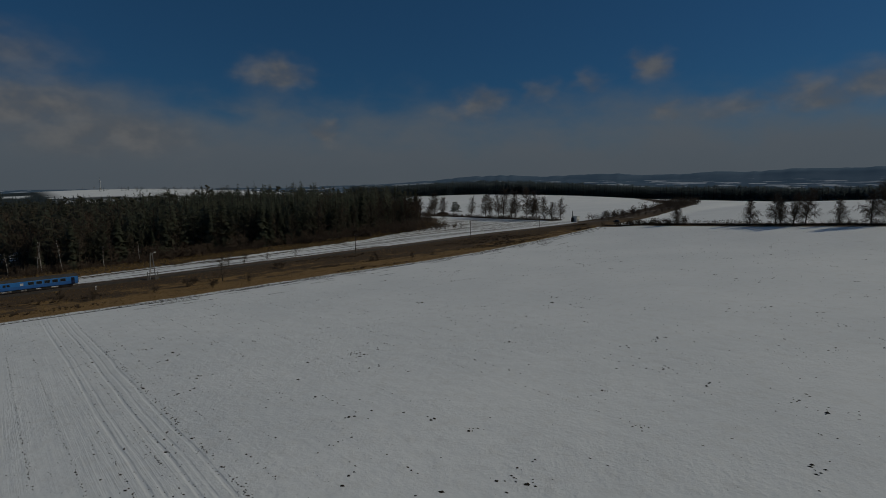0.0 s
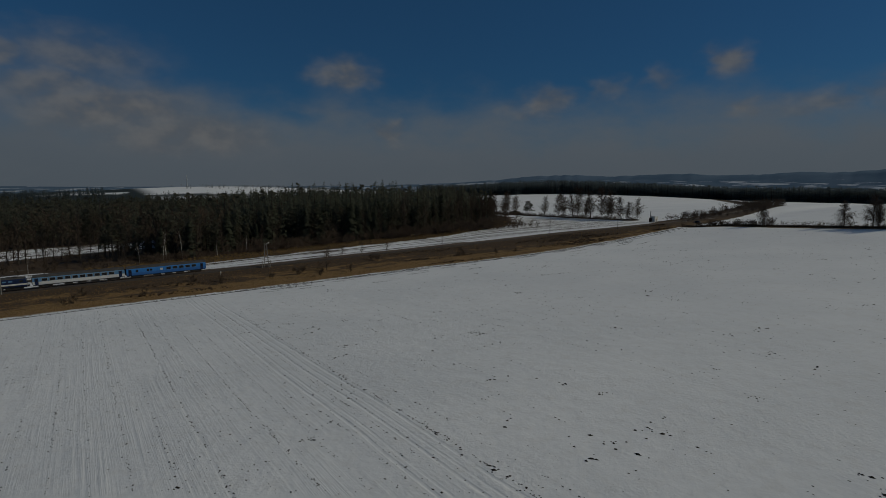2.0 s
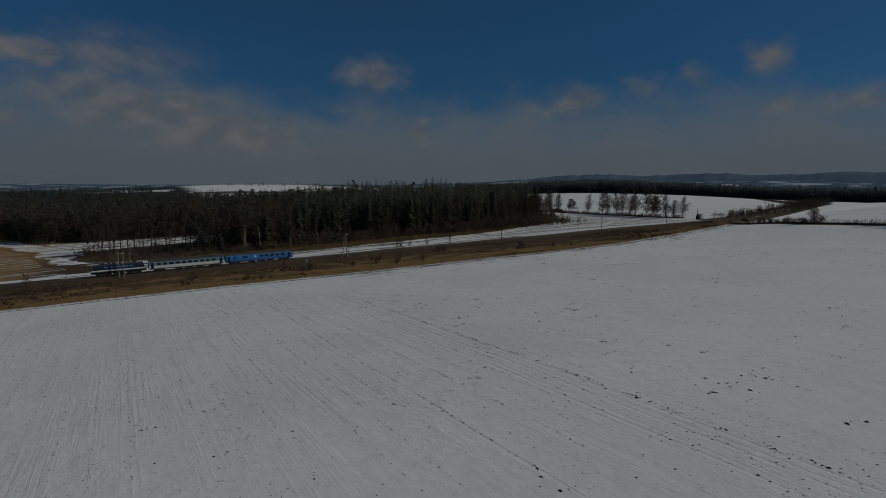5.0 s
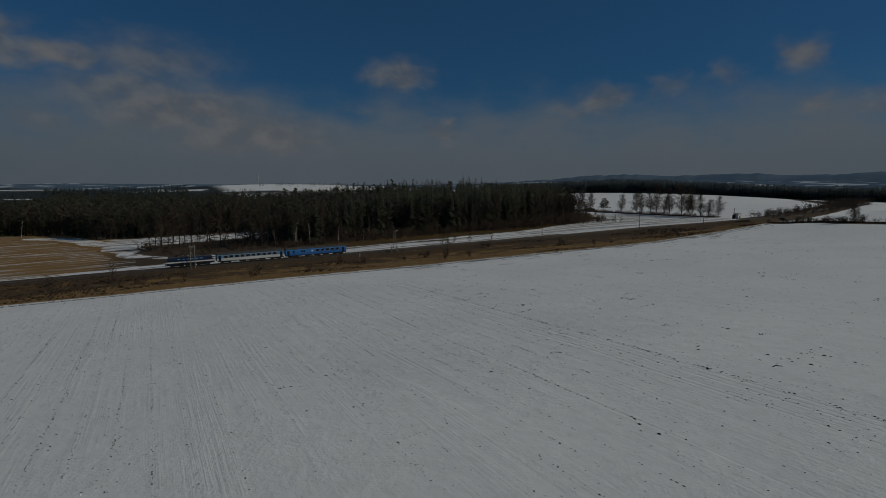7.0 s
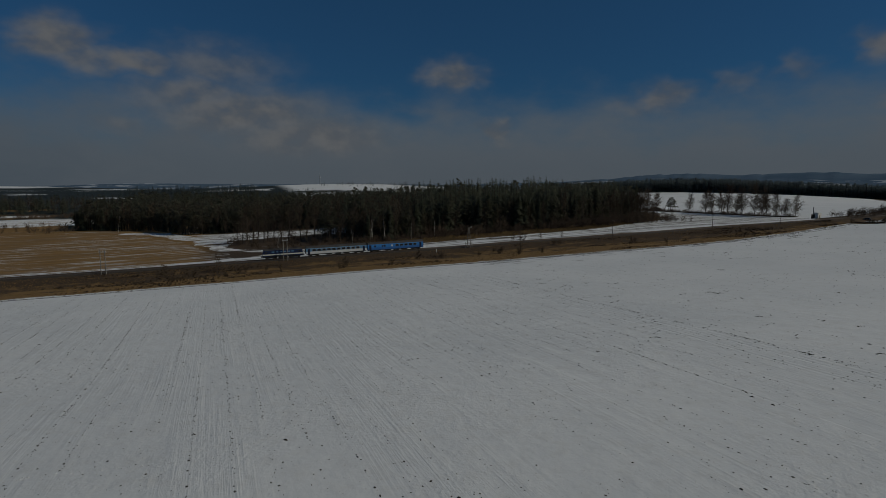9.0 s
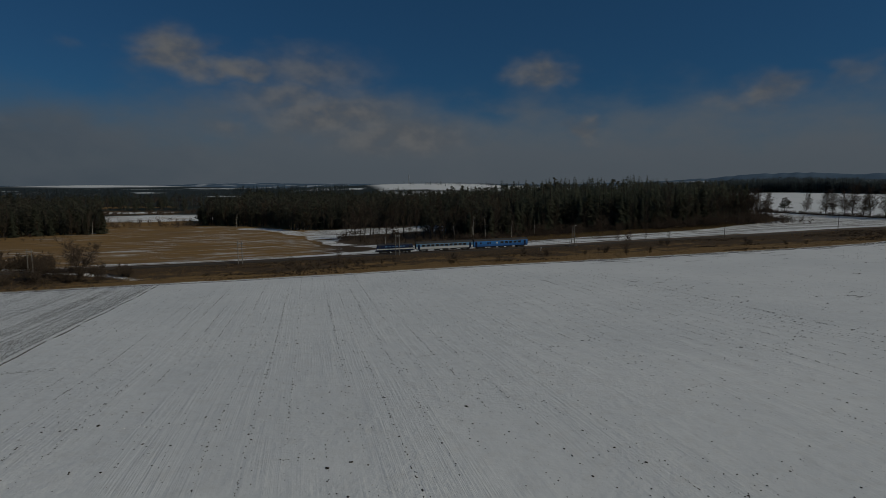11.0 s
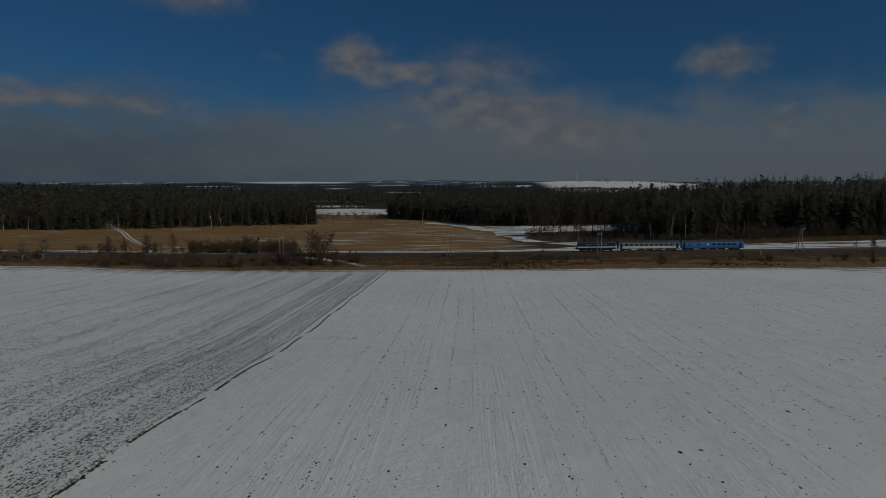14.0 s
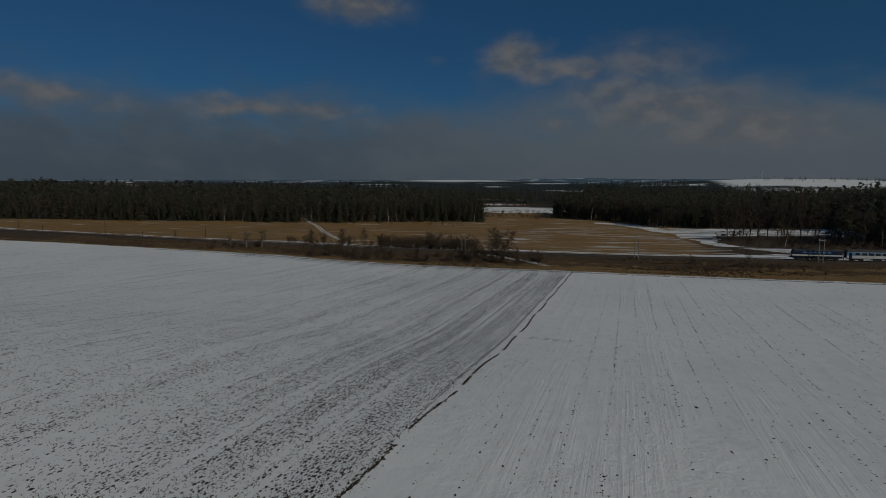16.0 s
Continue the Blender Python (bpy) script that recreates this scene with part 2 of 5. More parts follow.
    cloudy = n.noise(n.vec(n.math("MULTIPLY", x, 0.09), n.math("MULTIPLY", y, 0.05), 3.0), 1.0, 4.0, 0.6)
    rich = n.math("ADD", n.math("MULTIPLY", n.math("SUBTRACT", strip, 0.5), 2.6), n.math("MULTIPLY", n.math("SUBTRACT", cloudy, 0.5), 1.2))
    share = n.math("MULTIPLY", n.math("ADD", stub, 0.12), n.math("ADD", stub, n.math("MULTIPLY", rich, n.ramp(stub, 0.0, 0.25))), clamp=True)
    drills = n.ramp(n.noise(n.vec(n.math("MULTIPLY", x, 0.62), n.math("MULTIPLY", y, 0.006), 13.0), 1.0, 2.0, 0.6), 0.575, 0.64)
    drills = n.math("MULTIPLY", drills, n.ramp(n.noise(n.vec(n.math("MULTIPLY", x, 0.03), n.math("MULTIPLY", y, 0.045), 5.0), 1.0, 3.0), 0.42, 0.58, 0.15, 0.62))
    share = n.math("MULTIPLY", n.math("ADD", share, drills), n.ramp(stub, 0.01, 0.06))
    pair = n.math("ABSOLUTE", n.math("SUBTRACT", n.math("FRACT", n.math("DIVIDE", n.math("ADD", x, 301.9), 6.9)), 0.5))
    clean = n.math("MULTIPLY", n.ramp(n.math("ABSOLUTE", n.math("SUBTRACT", pair, 0.40)), 0.075, 0.045), n.ramp(n.noise(n.vec(n.math("MULTIPLY", x, 0.1), n.math("MULTIPLY", y, 0.02), 1.0), 1.0, 2.0), 0.34, 0.52, 0.35, 1.0))
    share = n.math("MULTIPLY", share, n.math("SUBTRACT", 1.0, n.math("MULTIPLY", clean, 0.94)))
    thin = n.math("MAXIMUM", n.dots(flat, 3.1, share, 0.27), n.dots(n.vec(x, n.math("MULTIPLY", y, 0.7), 0.0), 5.6, n.math("MULTIPLY", share, 0.8), 0.26))
    bare = n.math("MAXIMUM", soil, thin, clamp=True)
    # colours
    wide = n.noise(p, 0.035, 4.0)
    fine = n.noise(p, 2.5, 4.0, 0.65)
    grass = n.mix(n.ramp(fine, 0.3, 0.7), (0.290, 0.180, 0.076), (0.140, 0.088, 0.042))
    weeds = n.mix(n.ramp(fine, 0.3, 0.7), (0.090, 0.060, 0.036), (0.046, 0.032, 0.022))
    # tall pale grass along the foot of the bank, dark weeds and brambles towards the track
    drawn = n.noise(n.vec(n.math("MULTIPLY", x, 0.030), n.math("MULTIPLY", y, 0.22), 6.0), 1.0, 4.0, 0.6)
    height = n.math("ADD", bankq, n.math("ADD", n.math("MULTIPLY", n.math("SUBTRACT", drawn, 0.5), 2.0), n.math("MULTIPLY", n.math("SUBTRACT", n1, 0.5), 1.3)))
    dry = n.mix(n.ramp(height, 0.30, 0.70), grass, weeds)
    meadow = n.mix(n.math("ADD", n.math("MULTIPLY", n.ramp(streak2, 0.35, 0.65), 0.5), n.math("MULTIPLY", n.ramp(streak3, 0.3, 0.7), 0.5)), (0.330, 0.192, 0.068), (0.140, 0.086, 0.038))
    dry = n.mix(n.math("MULTIPLY", weedy, 0.85), dry, weeds)
    dry = n.mix(tone, dry, meadow)
    soilc = n.mix(fine, (0.022, 0.019, 0.015), (0.042, 0.036, 0.027))
    snowc = n.mix(n.ramp(wide, 0.3, 0.7), (0.80, 0.81, 0.82), (0.74, 0.755, 0.77))
    snowc = n.mix(n.math("MULTIPLY", n.ramp(n.noise(p, 0.5, 4.0), 0.45, 0.75), 0.25), snowc, (0.62, 0.60, 0.57))
    speck = n.ramp(n.noise(n.vec(n.math("MULTIPLY", x, 3.4), n.math("MULTIPLY", y, 2.2), 9.0), 1.0, 3.0, 0.7), n.ramp(n.noise(p, 0.07, 3.0), 0.35, 0.65, 0.66, 0.59), 0.72)
    snowc = n.mix(n.math("MULTIPLY", speck, 0.38), snowc, (0.36, 0.31, 0.28))
    c = n.mix(s, dry, n.mix(bare, snowc, soilc))
    woods = n.mix(n.ramp(n.noise(p, 0.02, 4.0), 0.3, 0.7), (0.018, 0.026, 0.024), (0.035, 0.040, 0.034))
    patchy = n.ramp(n.noise(n.vec(n.math("MULTIPLY", x, 0.0030), n.math("MULTIPLY", y, 0.0052), 0.0), 1.0, 5.0, 0.62), 0.585, 0.605)
    c = n.mix(n.math("MULTIPLY", wood, n.math("SUBTRACT", 1.0, n.math("MULTIPLY", patchy, 0.9))), c, woods)
    n.put(b.inputs["Base Color"], c)
    n.put(b.inputs["Roughness"], n.mix(s, (0.95,) * 3, (0.75,) * 3))
    b.inputs["Specular IOR Level"].default_value = 0.2
    # relief: crusted snow, drill rows, wheel ruts
    rut = 0.0
    for at, wide_, deep in ((-161.9, 0.22, 0.055), (-160.9, 0.16, 0.035), (-158.6, 0.20, 0.055), (-157.5, 0.16, 0.035), (-156.2, 0.22, 0.05), (-176.1, 0.18, 0.03)):
        off = n.math("ABSOLUTE", n.math("SUBTRACT", n.math("ADD", x, n.math("MULTIPLY", n.math("SUBTRACT", n.noise(p, 0.04, 2.0), 0.5), 1.2)), at))
        rut = n.math("SUBTRACT", rut, n.math("MULTIPLY", n.ramp(off, wide_ * 1.5, wide_ * 0.3), deep))
    rut = n.math("MULTIPLY", rut, n.ramp(n.noise(n.vec(x, n.math("MULTIPLY", y, 0.3), 0.0), 0.8, 3.0), 0.2, 0.7, 0.35, 1.2))
    calm = n.ramp(x, -150.0, -60.0, 1.0, 0.45)
    rough = n.ramp(n.noise(n.vec(n.math("MULTIPLY", x, 0.05), n.math("MULTIPLY", y, 0.03), 11.0), 1.0, 4.0, 0.6), 0.40, 0.62, 0.40, 1.15)
    crust = n.math("MULTIPLY", n.math("ADD", n.math("MULTIPLY", n.noise(p, 1.5, 4.0, 0.65), 0.13), n.math("MULTIPLY", n.noise(p, 3.2, 3.0, 0.6), 0.035)), rough)
    swell = n.math("MULTIPLY", n.noise(p, 0.3, 3.0), 0.20)
    drawn_rows = n.noise(n.vec(n.math("MULTIPLY", x, 2.4), n.math("MULTIPLY", y, 0.05), 2.0), 1.0, 3.0, 0.65)
    on_rows = n.ramp(n.noise(n.vec(n.math("MULTIPLY", x, 0.16), n.math("MULTIPLY", y, 0.02), 8.0), 1.0, 3.0, 0.6), 0.40, 0.62, 0.15, 1.0)
    drill = n.math("MULTIPLY", n.math("MULTIPLY", drawn_rows, on_rows), n.math("MULTIPLY", n.ramp(x, -152.0, -164.0, 0.3, 1.0), 0.115))
    crust = n.math("MULTIPLY", n.math("ADD", crust, swell), calm)
    h = n.math("ADD", n.math("ADD", crust, rut), n.math("ADD", drill, n.math("MULTIPLY", bare, 0.05)))
    bp = n.add("ShaderNodeBump")
    bp.inputs["Strength"].default_value, bp.inputs["Distance"].default_value = 0.7, 1.0
    n.put(bp.inputs["Height"], h)
    n.put(b.inputs["Normal"], bp.outputs[0])


M_GROUND = material("winter_ground", ground_look)
M_BALLAST = surface("ballast", (0.052, 0.041, 0.033), 0.95, vary=0.5, scale=0.6, bump=0.05, second=(0.030, 0.025, 0.021))
M_RAIL = surface("rail_steel", (0.14, 0.10, 0.075), 0.5, metal=0.6, vary=0.3)
M_SLEEPER = surface("sleeper", (0.13, 0.115, 0.10), 0.9, vary=0.4)
M_POLE = surface("weathered_pole", (0.26, 0.245, 0.225), 0.85, vary=0.4, scale=3)
M_STEEL = surface("galvanised_steel", (0.42, 0.43, 0.44), 0.5, metal=0.5, vary=0.3)
M_WHITE = surface("white_paint", (0.72, 0.72, 0.70), 0.55, vary=0.15, scale=1.2, second=(0.52, 0.50, 0.46))
M_DARK = surface("dark_underframe", (0.030, 0.028, 0.027), 0.8, vary=0.4)
M_NAVY = surface("navy_paint", (0.012, 0.026, 0.078), 0.6, vary=0.3, scale=0.5, spec=0.25)
M_PALE = surface("pale_blue_paint_and_sky_reflection", (0.11, 0.25, 0.43), 0.45, vary=0.2, scale=0.5)
M_BLUE = surface("light_blue_paint", (0.036, 0.205, 0.560), 0.5, vary=0.2, scale=0.5, spec=0.3)
M_MID = surface("mid_blue_paint", (0.038, 0.150, 0.430), 0.5, vary=0.2, scale=0.5, spec=0.3)
M_TRIM = surface("pale_grey_trim", (0.34, 0.37, 0.40), 0.5, vary=0.2)
M_COACH = surface("coach_grey_paint", (0.66, 0.68, 0.69), 0.5, vary=0.2, scale=0.4)
M_ROOF = surface("sooty_roof", (0.060, 0.058, 0.056), 0.8, vary=0.4, scale=0.5)
M_GLASS = surface("tinted_window", (0.012, 0.016, 0.022), 0.12, vary=0.2, spec=0.6)
M_RED = surface("red_lamp", (0.35, 0.03, 0.02), 0.4)


def hill_look(n, b):
    p = n.add("ShaderNodeNewGeometry").outputs["Position"]
    x, y, z = n.xyz(p)
    # aerial haze is painted into the colour: woods turned pale blue, snow greyed
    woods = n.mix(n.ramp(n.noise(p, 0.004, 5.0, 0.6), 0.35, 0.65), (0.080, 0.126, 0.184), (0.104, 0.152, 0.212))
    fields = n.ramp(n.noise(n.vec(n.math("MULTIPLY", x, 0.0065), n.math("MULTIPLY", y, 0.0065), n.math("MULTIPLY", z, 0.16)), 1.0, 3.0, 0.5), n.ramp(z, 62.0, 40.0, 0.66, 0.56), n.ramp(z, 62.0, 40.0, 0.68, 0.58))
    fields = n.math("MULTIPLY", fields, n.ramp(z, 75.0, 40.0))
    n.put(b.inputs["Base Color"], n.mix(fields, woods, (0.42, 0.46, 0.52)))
    b.inputs["Roughness"].default_value = 1.0
    b.inputs["Specular IOR Level"].default_value = 0.0


M_HILL = material("haze_blue_hills", hill_look)
M_WALL = surface("whitewash", (0.84, 0.83, 0.80), 0.9, vary=0.2)
M_BOARD = surface("brown_boards", (0.060, 0.040, 0.028), 0.9, vary=0.4)


# ---------------------------------------------------------------- the lie of the land
GY = [-3000, -400, -220, -150, -90, -50, -25, -14, -6, 0, 8, 14, 30, 65, 150, 250, 450, 900, 1500, 2600, 4800]
GZ = [10, 8, 6.3, 4.4, 1.2, -0.9, -1.6, -1.5, -0.3, 0, -0.2, -0.9, -2, -3.2, -5, -7, -9, -6, 4, -12, -20]
BUMPS = [(-10, 190, 90, 90, 9), (170, 1530, 290, 300, 22), (620, 560, 230, 230, 22), (345, -60, 120, 160, 6), (-990, 2170, 420, 230, 20)]


def sm(v):
    v = np.clip(v, 0, 1)
    return v * v * (3 - 2 * v)


def terrain(X, Y):
    X, Y = np.asarray(X, float), np.asarray(Y, float)
    low = 2.1 + 0.0205 * (-380 + np.log1p(np.exp(np.clip((X + 380) / 40, -30, 30))) * 40)
    high = 2.1 + 0.0205 * (240 - np.log1p(np.exp(np.clip((240 - X) / 40, -30, 30))) * 40)
    r = np.where(X > -50, high, low) * (1 - np.clip((np.hypot(X + 200, Y) - 600) / 800, 0, 1))
    g = sum(np.interp(Y + k * 3, GY, GZ) for k in (-1, 0, 1)) / 3
    z = r + g + 2.6 * sm((X - 40) / 90) * sm((-Y - 8) / 40) * sm((500 - X) / 200)
    # the field levels out along the brow to the south
    z = z + np.clip(0.0175 * (-142 - X), -0.4, 3.6) * sm((-Y - 125) / 55) * sm((Y + 420) / 120)
    for a, b, c, d, h in BUMPS:
        z = z + h * np.exp(-0.5 * (((X - a) / c) ** 2 + ((Y - b) / d) ** 2))
    return z


def ground_z(X, Y):
    """The land with low swells."""
    Z = terrain(X, Y)
    for k in range(5):
        a = 0.7 * k + 0.4
        Z = Z + 0.10 * np.sin((X * math.cos(a) + Y * math.sin(a)) / (17 + 6 * k) + k)
    return Z


def tz(x, y):
    return float(ground_z(x, y))


def rail_y(X):
    """The line of the track: straight, then a left-hand bend past the crossing."""
    return 0.0009 * np.maximum(np.asarray(X, float) - 110, 0) ** 2


def seg_dist(X, Y, pts):
    best = np.full(np.shape(X), 1e9)
    for (ax, ay), (bx, by) in zip(pts, pts[1:]):
        vx, vy = bx - ax, by - ay
        t = np.clip(((X - ax) * vx + (Y - ay) * vy) / (vx * vx + vy * vy), 0, 1)
        best = np.minimum(best, np.hypot(X - ax - t * vx, Y - ay - t * vy))
    return best


def inside(X, Y, poly):
    """Signed distance to a polygon, positive inside."""
    X, Y = np.asarray(X, float), np.asarray(Y, float)
    odd = np.zeros(X.shape, bool)
    ring = list(poly) + [poly[0]]
    for (ax, ay), (bx, by) in zip(ring, ring[1:]):
        if ay != by:
            odd ^= ((ay > Y) != (by > Y)) & (X < (bx - ax) * (Y - ay) / (by - ay) + ax)
    d = seg_dist(X, Y, ring)
    return np.where(odd, d, -d)


# outlines of the woods on the plan
WOOD_MAIN = [(-182, 82), (-162, 66), (-143, 63), (-108, 71), (-87, 66), (-68, 65), (-40, 59), (7, 74), (60, 98), (88, 130), (95, 200), (70, 320), (-60, 350), (-255, 400), (-348, 400), (-338, 312), (-272, 262), (-250, 205), (-200, 190), (-146, 172), (-140, 120)]
FOREST_TRACK = [(-500, 148), (-546, 207), (-566, 226)]
WOOD_LEFT = [(-386, 236), (-430, 222), (-462, 205), (-494, 185), (-555, 160), (-600, 150), (-676, 122), (-740, 108), (-900, 60), (-1200, 40), (-1250, 420), (-800, 480), (-470, 420), (-430, 330)]
WOOD_GAP = [(-470, 520), (-345, 540), (-300, 640), (-310, 760), (-600, 760), (-1000, 640)]
POND = [(-455, 392), (-345, 392), (-352, 560), (-360, 600), (-500, 600), (-490, 560)]
WOOD_SPARSE = [(-600, 800), (-320, 820), (30, 760), (10, 1180), (-300, 1250), (-600, 1200)]
WOOD_BEHIND = [(-320, 440), (-40, 400), (40, 440), (20, 720), (-340, 780)]
WOOD_BACK = [(-1300, 760), (-620, 800), (-560, 930), (-620, 1080), (-1300, 1060)]
WOOD_FAR = [(330, 640), (430, 530), (505, 470), (600, 330), (700, 170), (770, 0), (790, -250), (900, -250), (900, 50), (800, 300), (680, 480), (520, 640), (400, 760)]
ISLAND = [(-224, 84), (-212, 62), (-180, 56), (-140, 58), (-140, 110), (-190, 122), (-222, 118)]
EDGE_X = [-1500, -600, -475, -414, -344, -288, -200, -150, -110, -42, 0, 45, 100, 129, 140]
EDGE_Y = [-26, -23, -20, -21, -29, -30.5, -33.5, -33.5, -33, -34, -32, -26, -16, -11, -8]


def grade(lo, hi, fine_lo, fine_hi, step, grow=1.09):
    """Grid lines that are close where the camera passes and widen towards the distance."""
    mid = list(np.arange(fine_lo, fine_hi, step))
    out, s, v = [], step, fine_hi
    while v < hi:
        out.append(v)
        s *= grow
        v += s
    left, s, v = [], step, fine_lo
    while v > lo:
        s *= grow
        v -= s
        left.append(v)
    return np.array(left[::-1] + mid + out + [hi])


def build_ground():
    gx = grade(-4700, 4700, -470, 160, 1.7, 1.07)
    gy = grade(-1500, 4800, -200, 130, 1.3, 1.045)
    X, Y = np.meshgrid(gx, gy)
    Z = ground_z(X, Y)
    n_x, n_y = len(gx), len(gy)
    co = np.stack([X, Y, Z], -1).reshape(-1, 3)
    i = (np.arange(n_y - 1)[:, None] * n_x + np.arange(n_x - 1)[None, :]).ravel()
    quads = np.stack([i, i + 1, i + n_x + 1, i + n_x], 1)
    me = bpy.data.meshes.new("ground")
    me.from_pydata(co, [], quads)
    me.shade_smooth()
    X, Y = X.ravel(), Y.ravel()
    edge = np.interp(X, EDGE_X, EDGE_Y)
    ry = rail_y(X)
    s_field = np.minimum(edge - Y, 112 - X)
    s_right = np.minimum(X - 127, ry - 14 - Y)
    far_side = np.interp(X, [-1500, -330, -290, -240, -225, -190, -100, -20, 40, 130], [9.8, 9.8, 12, 17, 30, 34, 38, 42, 66, 110])
    s_path = np.minimum(Y - np.interp(X, [-90, -40], [6.5, 3.2]) - ry, far_side - Y)
    s_lane2 = np.minimum(Y - 18, 21.5 - Y)
    s_road = 8 - seg_dist(X, Y, [(-190, 38), (-222, 70), (-236, 140), (-252, 180), (-268, 232), (-290, 250)])
    s_track = -0.2 - seg_dist(X, Y, [(-405, 20), (-435, 62), (-466, 103), (-505, 154), (-546, 207), (-566, 226)])
    s_ford = 0.8 - seg_dist(X, Y, [(-330, -3), (-318, -7), (-306, -12), (-297, -19)])
    s_pond = np.maximum(inside(X, Y, [(-460, 395), (-345, 395), (-350, 490), (-420, 520), (-490, 505)]), inside(X, Y, [(-500, 556), (-420, 562), (-410, 590), (-505, 596)])) + 6 * np.sin(X * 0.09) * np.sin(Y * 0.05)
    s_back = np.minimum(np.minimum(X - 60, Y - 20 - ry), 3000 - Y)
    s_farsnow = 330 - np.hypot((X - 245) / 1.45, Y - 1480)
    s_behind = np.minimum(np.minimum(Y - 430, 60 - X), X + 620)
    s_ridge = 185 - np.hypot((X + 990) / 1.35, (Y - 2170) * 0.76)
    s_clear = inside(X, Y, [(-226, 122), (-190, 127), (-150, 116), (-147, 165), (-200, 186), (-245, 202)])
    snow = np.max([s_field, s_right, s_path, s_lane2, s_road, s_ford, s_pond, s_back, s_farsnow, s_clear, s_behind, s_ridge], axis=0)
    for poly in (WOOD_MAIN, WOOD_LEFT, WOOD_GAP, WOOD_FAR, WOOD_BACK, WOOD_BEHIND):
        snow = np.minimum(snow, -inside(X, Y, poly) - (np.interp(X, [-30, 25, 110], [1.0, 13.0, 17.0]) if poly is WOOD_MAIN else 1.0))
    snow = np.maximum(snow, s_pond)
    snow = np.minimum(snow, -inside(X, Y, ISLAND))
    snow = np.where(np.hypot(X + 220, Y + 200) > 1250, np.maximum(snow, 6.0), snow)
    rowline = np.where((Y > 36) & (Y < 190), np.abs(X - 140) - 4.0, 99.0)
    snow = np.minimum(snow, rowline)
    snow = np.minimum(snow, np.where((Y < -14) & (Y > -420), np.abs(X - 119.0) - 4.6, 99.0))
    ravine = np.where(X > 118, np.abs(Y - ry - 2) - np.interp(X, [118, 200, 330, 480], [9, 16, 20, 15]), 99.0)
    snow = np.minimum(snow, ravine)
    patch = np.full(X.shape, -0.02)
    patch = np.where((X < -225) & (Y > 13) & (Y < 300), np.interp(X, [-420, -330, -240], [0.005, 0.035, 0.050]), patch)
    patch = np.where((X > -30) & (X < 138) & (Y > 8) & (Y < 115), np.interp(Y, [8, 14, 22, 45, 66, 92], [-0.02, -0.02, -0.02, -0.02, -0.02, -0.02]), patch)
    patch = np.where((s_field > -2) | (s_right > -2), 0.30, patch)
    patch = np.where(Y < edge + 1, 0.30, patch)
    patch = np.where((Y > edge) & (Y < np.interp(X, [-90, -40], [9, 4.4]) + ry) & (X < 118), -0.35, patch)
    patch = np.where((X > -225) & (X < -30) & (Y > 5) & (Y < 60), -0.155, patch)
    patch = np.where((X > 145) & (Y > 20), 0.30, patch)
    patch = np.where((snow < 0) & (patch > 0.05), -0.30, patch)
    patch = np.where(s_ford > -1.5, 0.15, patch)
    patch = np.where(np.maximum(s_road, s_clear) > -4, -0.15, patch)
    patch = np.where(s_pond > -4, -0.13, patch)
    patch = np.where(s_lane2 > -1, 0.02, patch)
    plough = sm((X + 45) / 25) * sm((136 - X) / 10) * sm((Y - 11) / 5) * sm((118 - Y) / 20)
    dist = np.hypot(X + 220, Y + 200)
    wood = sm((dist - 1250) / 120) * sm(-s_farsnow / 8)
    wood = np.maximum(wood, sm(inside(X, Y, WOOD_FAR) / 8))
    behind = np.maximum(sm((Y - 470) / 60) * sm((-20 - X) / 50), sm((-1150 - X) / 60) * sm((Y - 30) / 30)) * sm(-s_pond / 10)
    wood = np.maximum(wood, behind) * sm(-s_ridge / 40)
    wood = np.maximum(wood, sm(inside(X, Y, WOOD_LEFT) / 6) * (s_track < -2) * (X < -600))
    tone = sm((-225 - X) / 20) * sm((Y - 11) / 4)
    stub_x = np.interp(Y, [-205, -180, -165, -140], [-289.6, -287.6, -286.9, -286.5])
    stub = np.where(X < stub_x, np.interp(X, [-480, -400, -340, -310, -296, -288.0], [0.16, 0.22, 0.32, 0.44, 0.62, 0.78]), 0) * (Y < edge)
    stub = np.maximum(stub, 0.80 * sm((Y - edge + 15) / 8) * (Y < edge) * (X < -287) * (X > -430))
    rows = np.interp(X, [-288, -286, -275, -235, -205, -185, -166, -152, -60, 110], [0, 0.3, 1, 1, 0.5, 0.8, 0.9, 0.35, 0.2, 0.1]) * (Y < edge) * (X > -287)
    bankq = np.clip((Y - edge) / (-4.0 - edge), 0, 1) + np.interp(X, [-420, -330, -290, -120, -40, 60], [0.40, 0.34, 0.05, -0.14, 0.05, 0.12])
    weedy = np.where((Y > 9) & (tone < 0.5), 1.0, 0.0)
    weedy = np.where((X > 112) & (Y < 60), 0.9, weedy)
    weedy = np.where(inside(X, Y, ISLAND) > -3, 0.35, weedy)
    for name, v in (("weedy", weedy), ("bankq", bankq), ("plough", plough), ("snow", snow), ("patch", patch), ("wood", wood), ("tone", tone), ("stub", stub), ("rows", rows)):
        a = me.attributes.new(name, "FLOAT", "POINT")
        a.data.foreach_set("value", np.ascontiguousarray(v, dtype=np.float32))
    me.materials.append(M_GROUND)
    ob = new("ground", me)
    return tagged(ob, "snow-covered fields, brown grass bank and meadow under woods", "ground", kind="structure")


ground = build_ground()


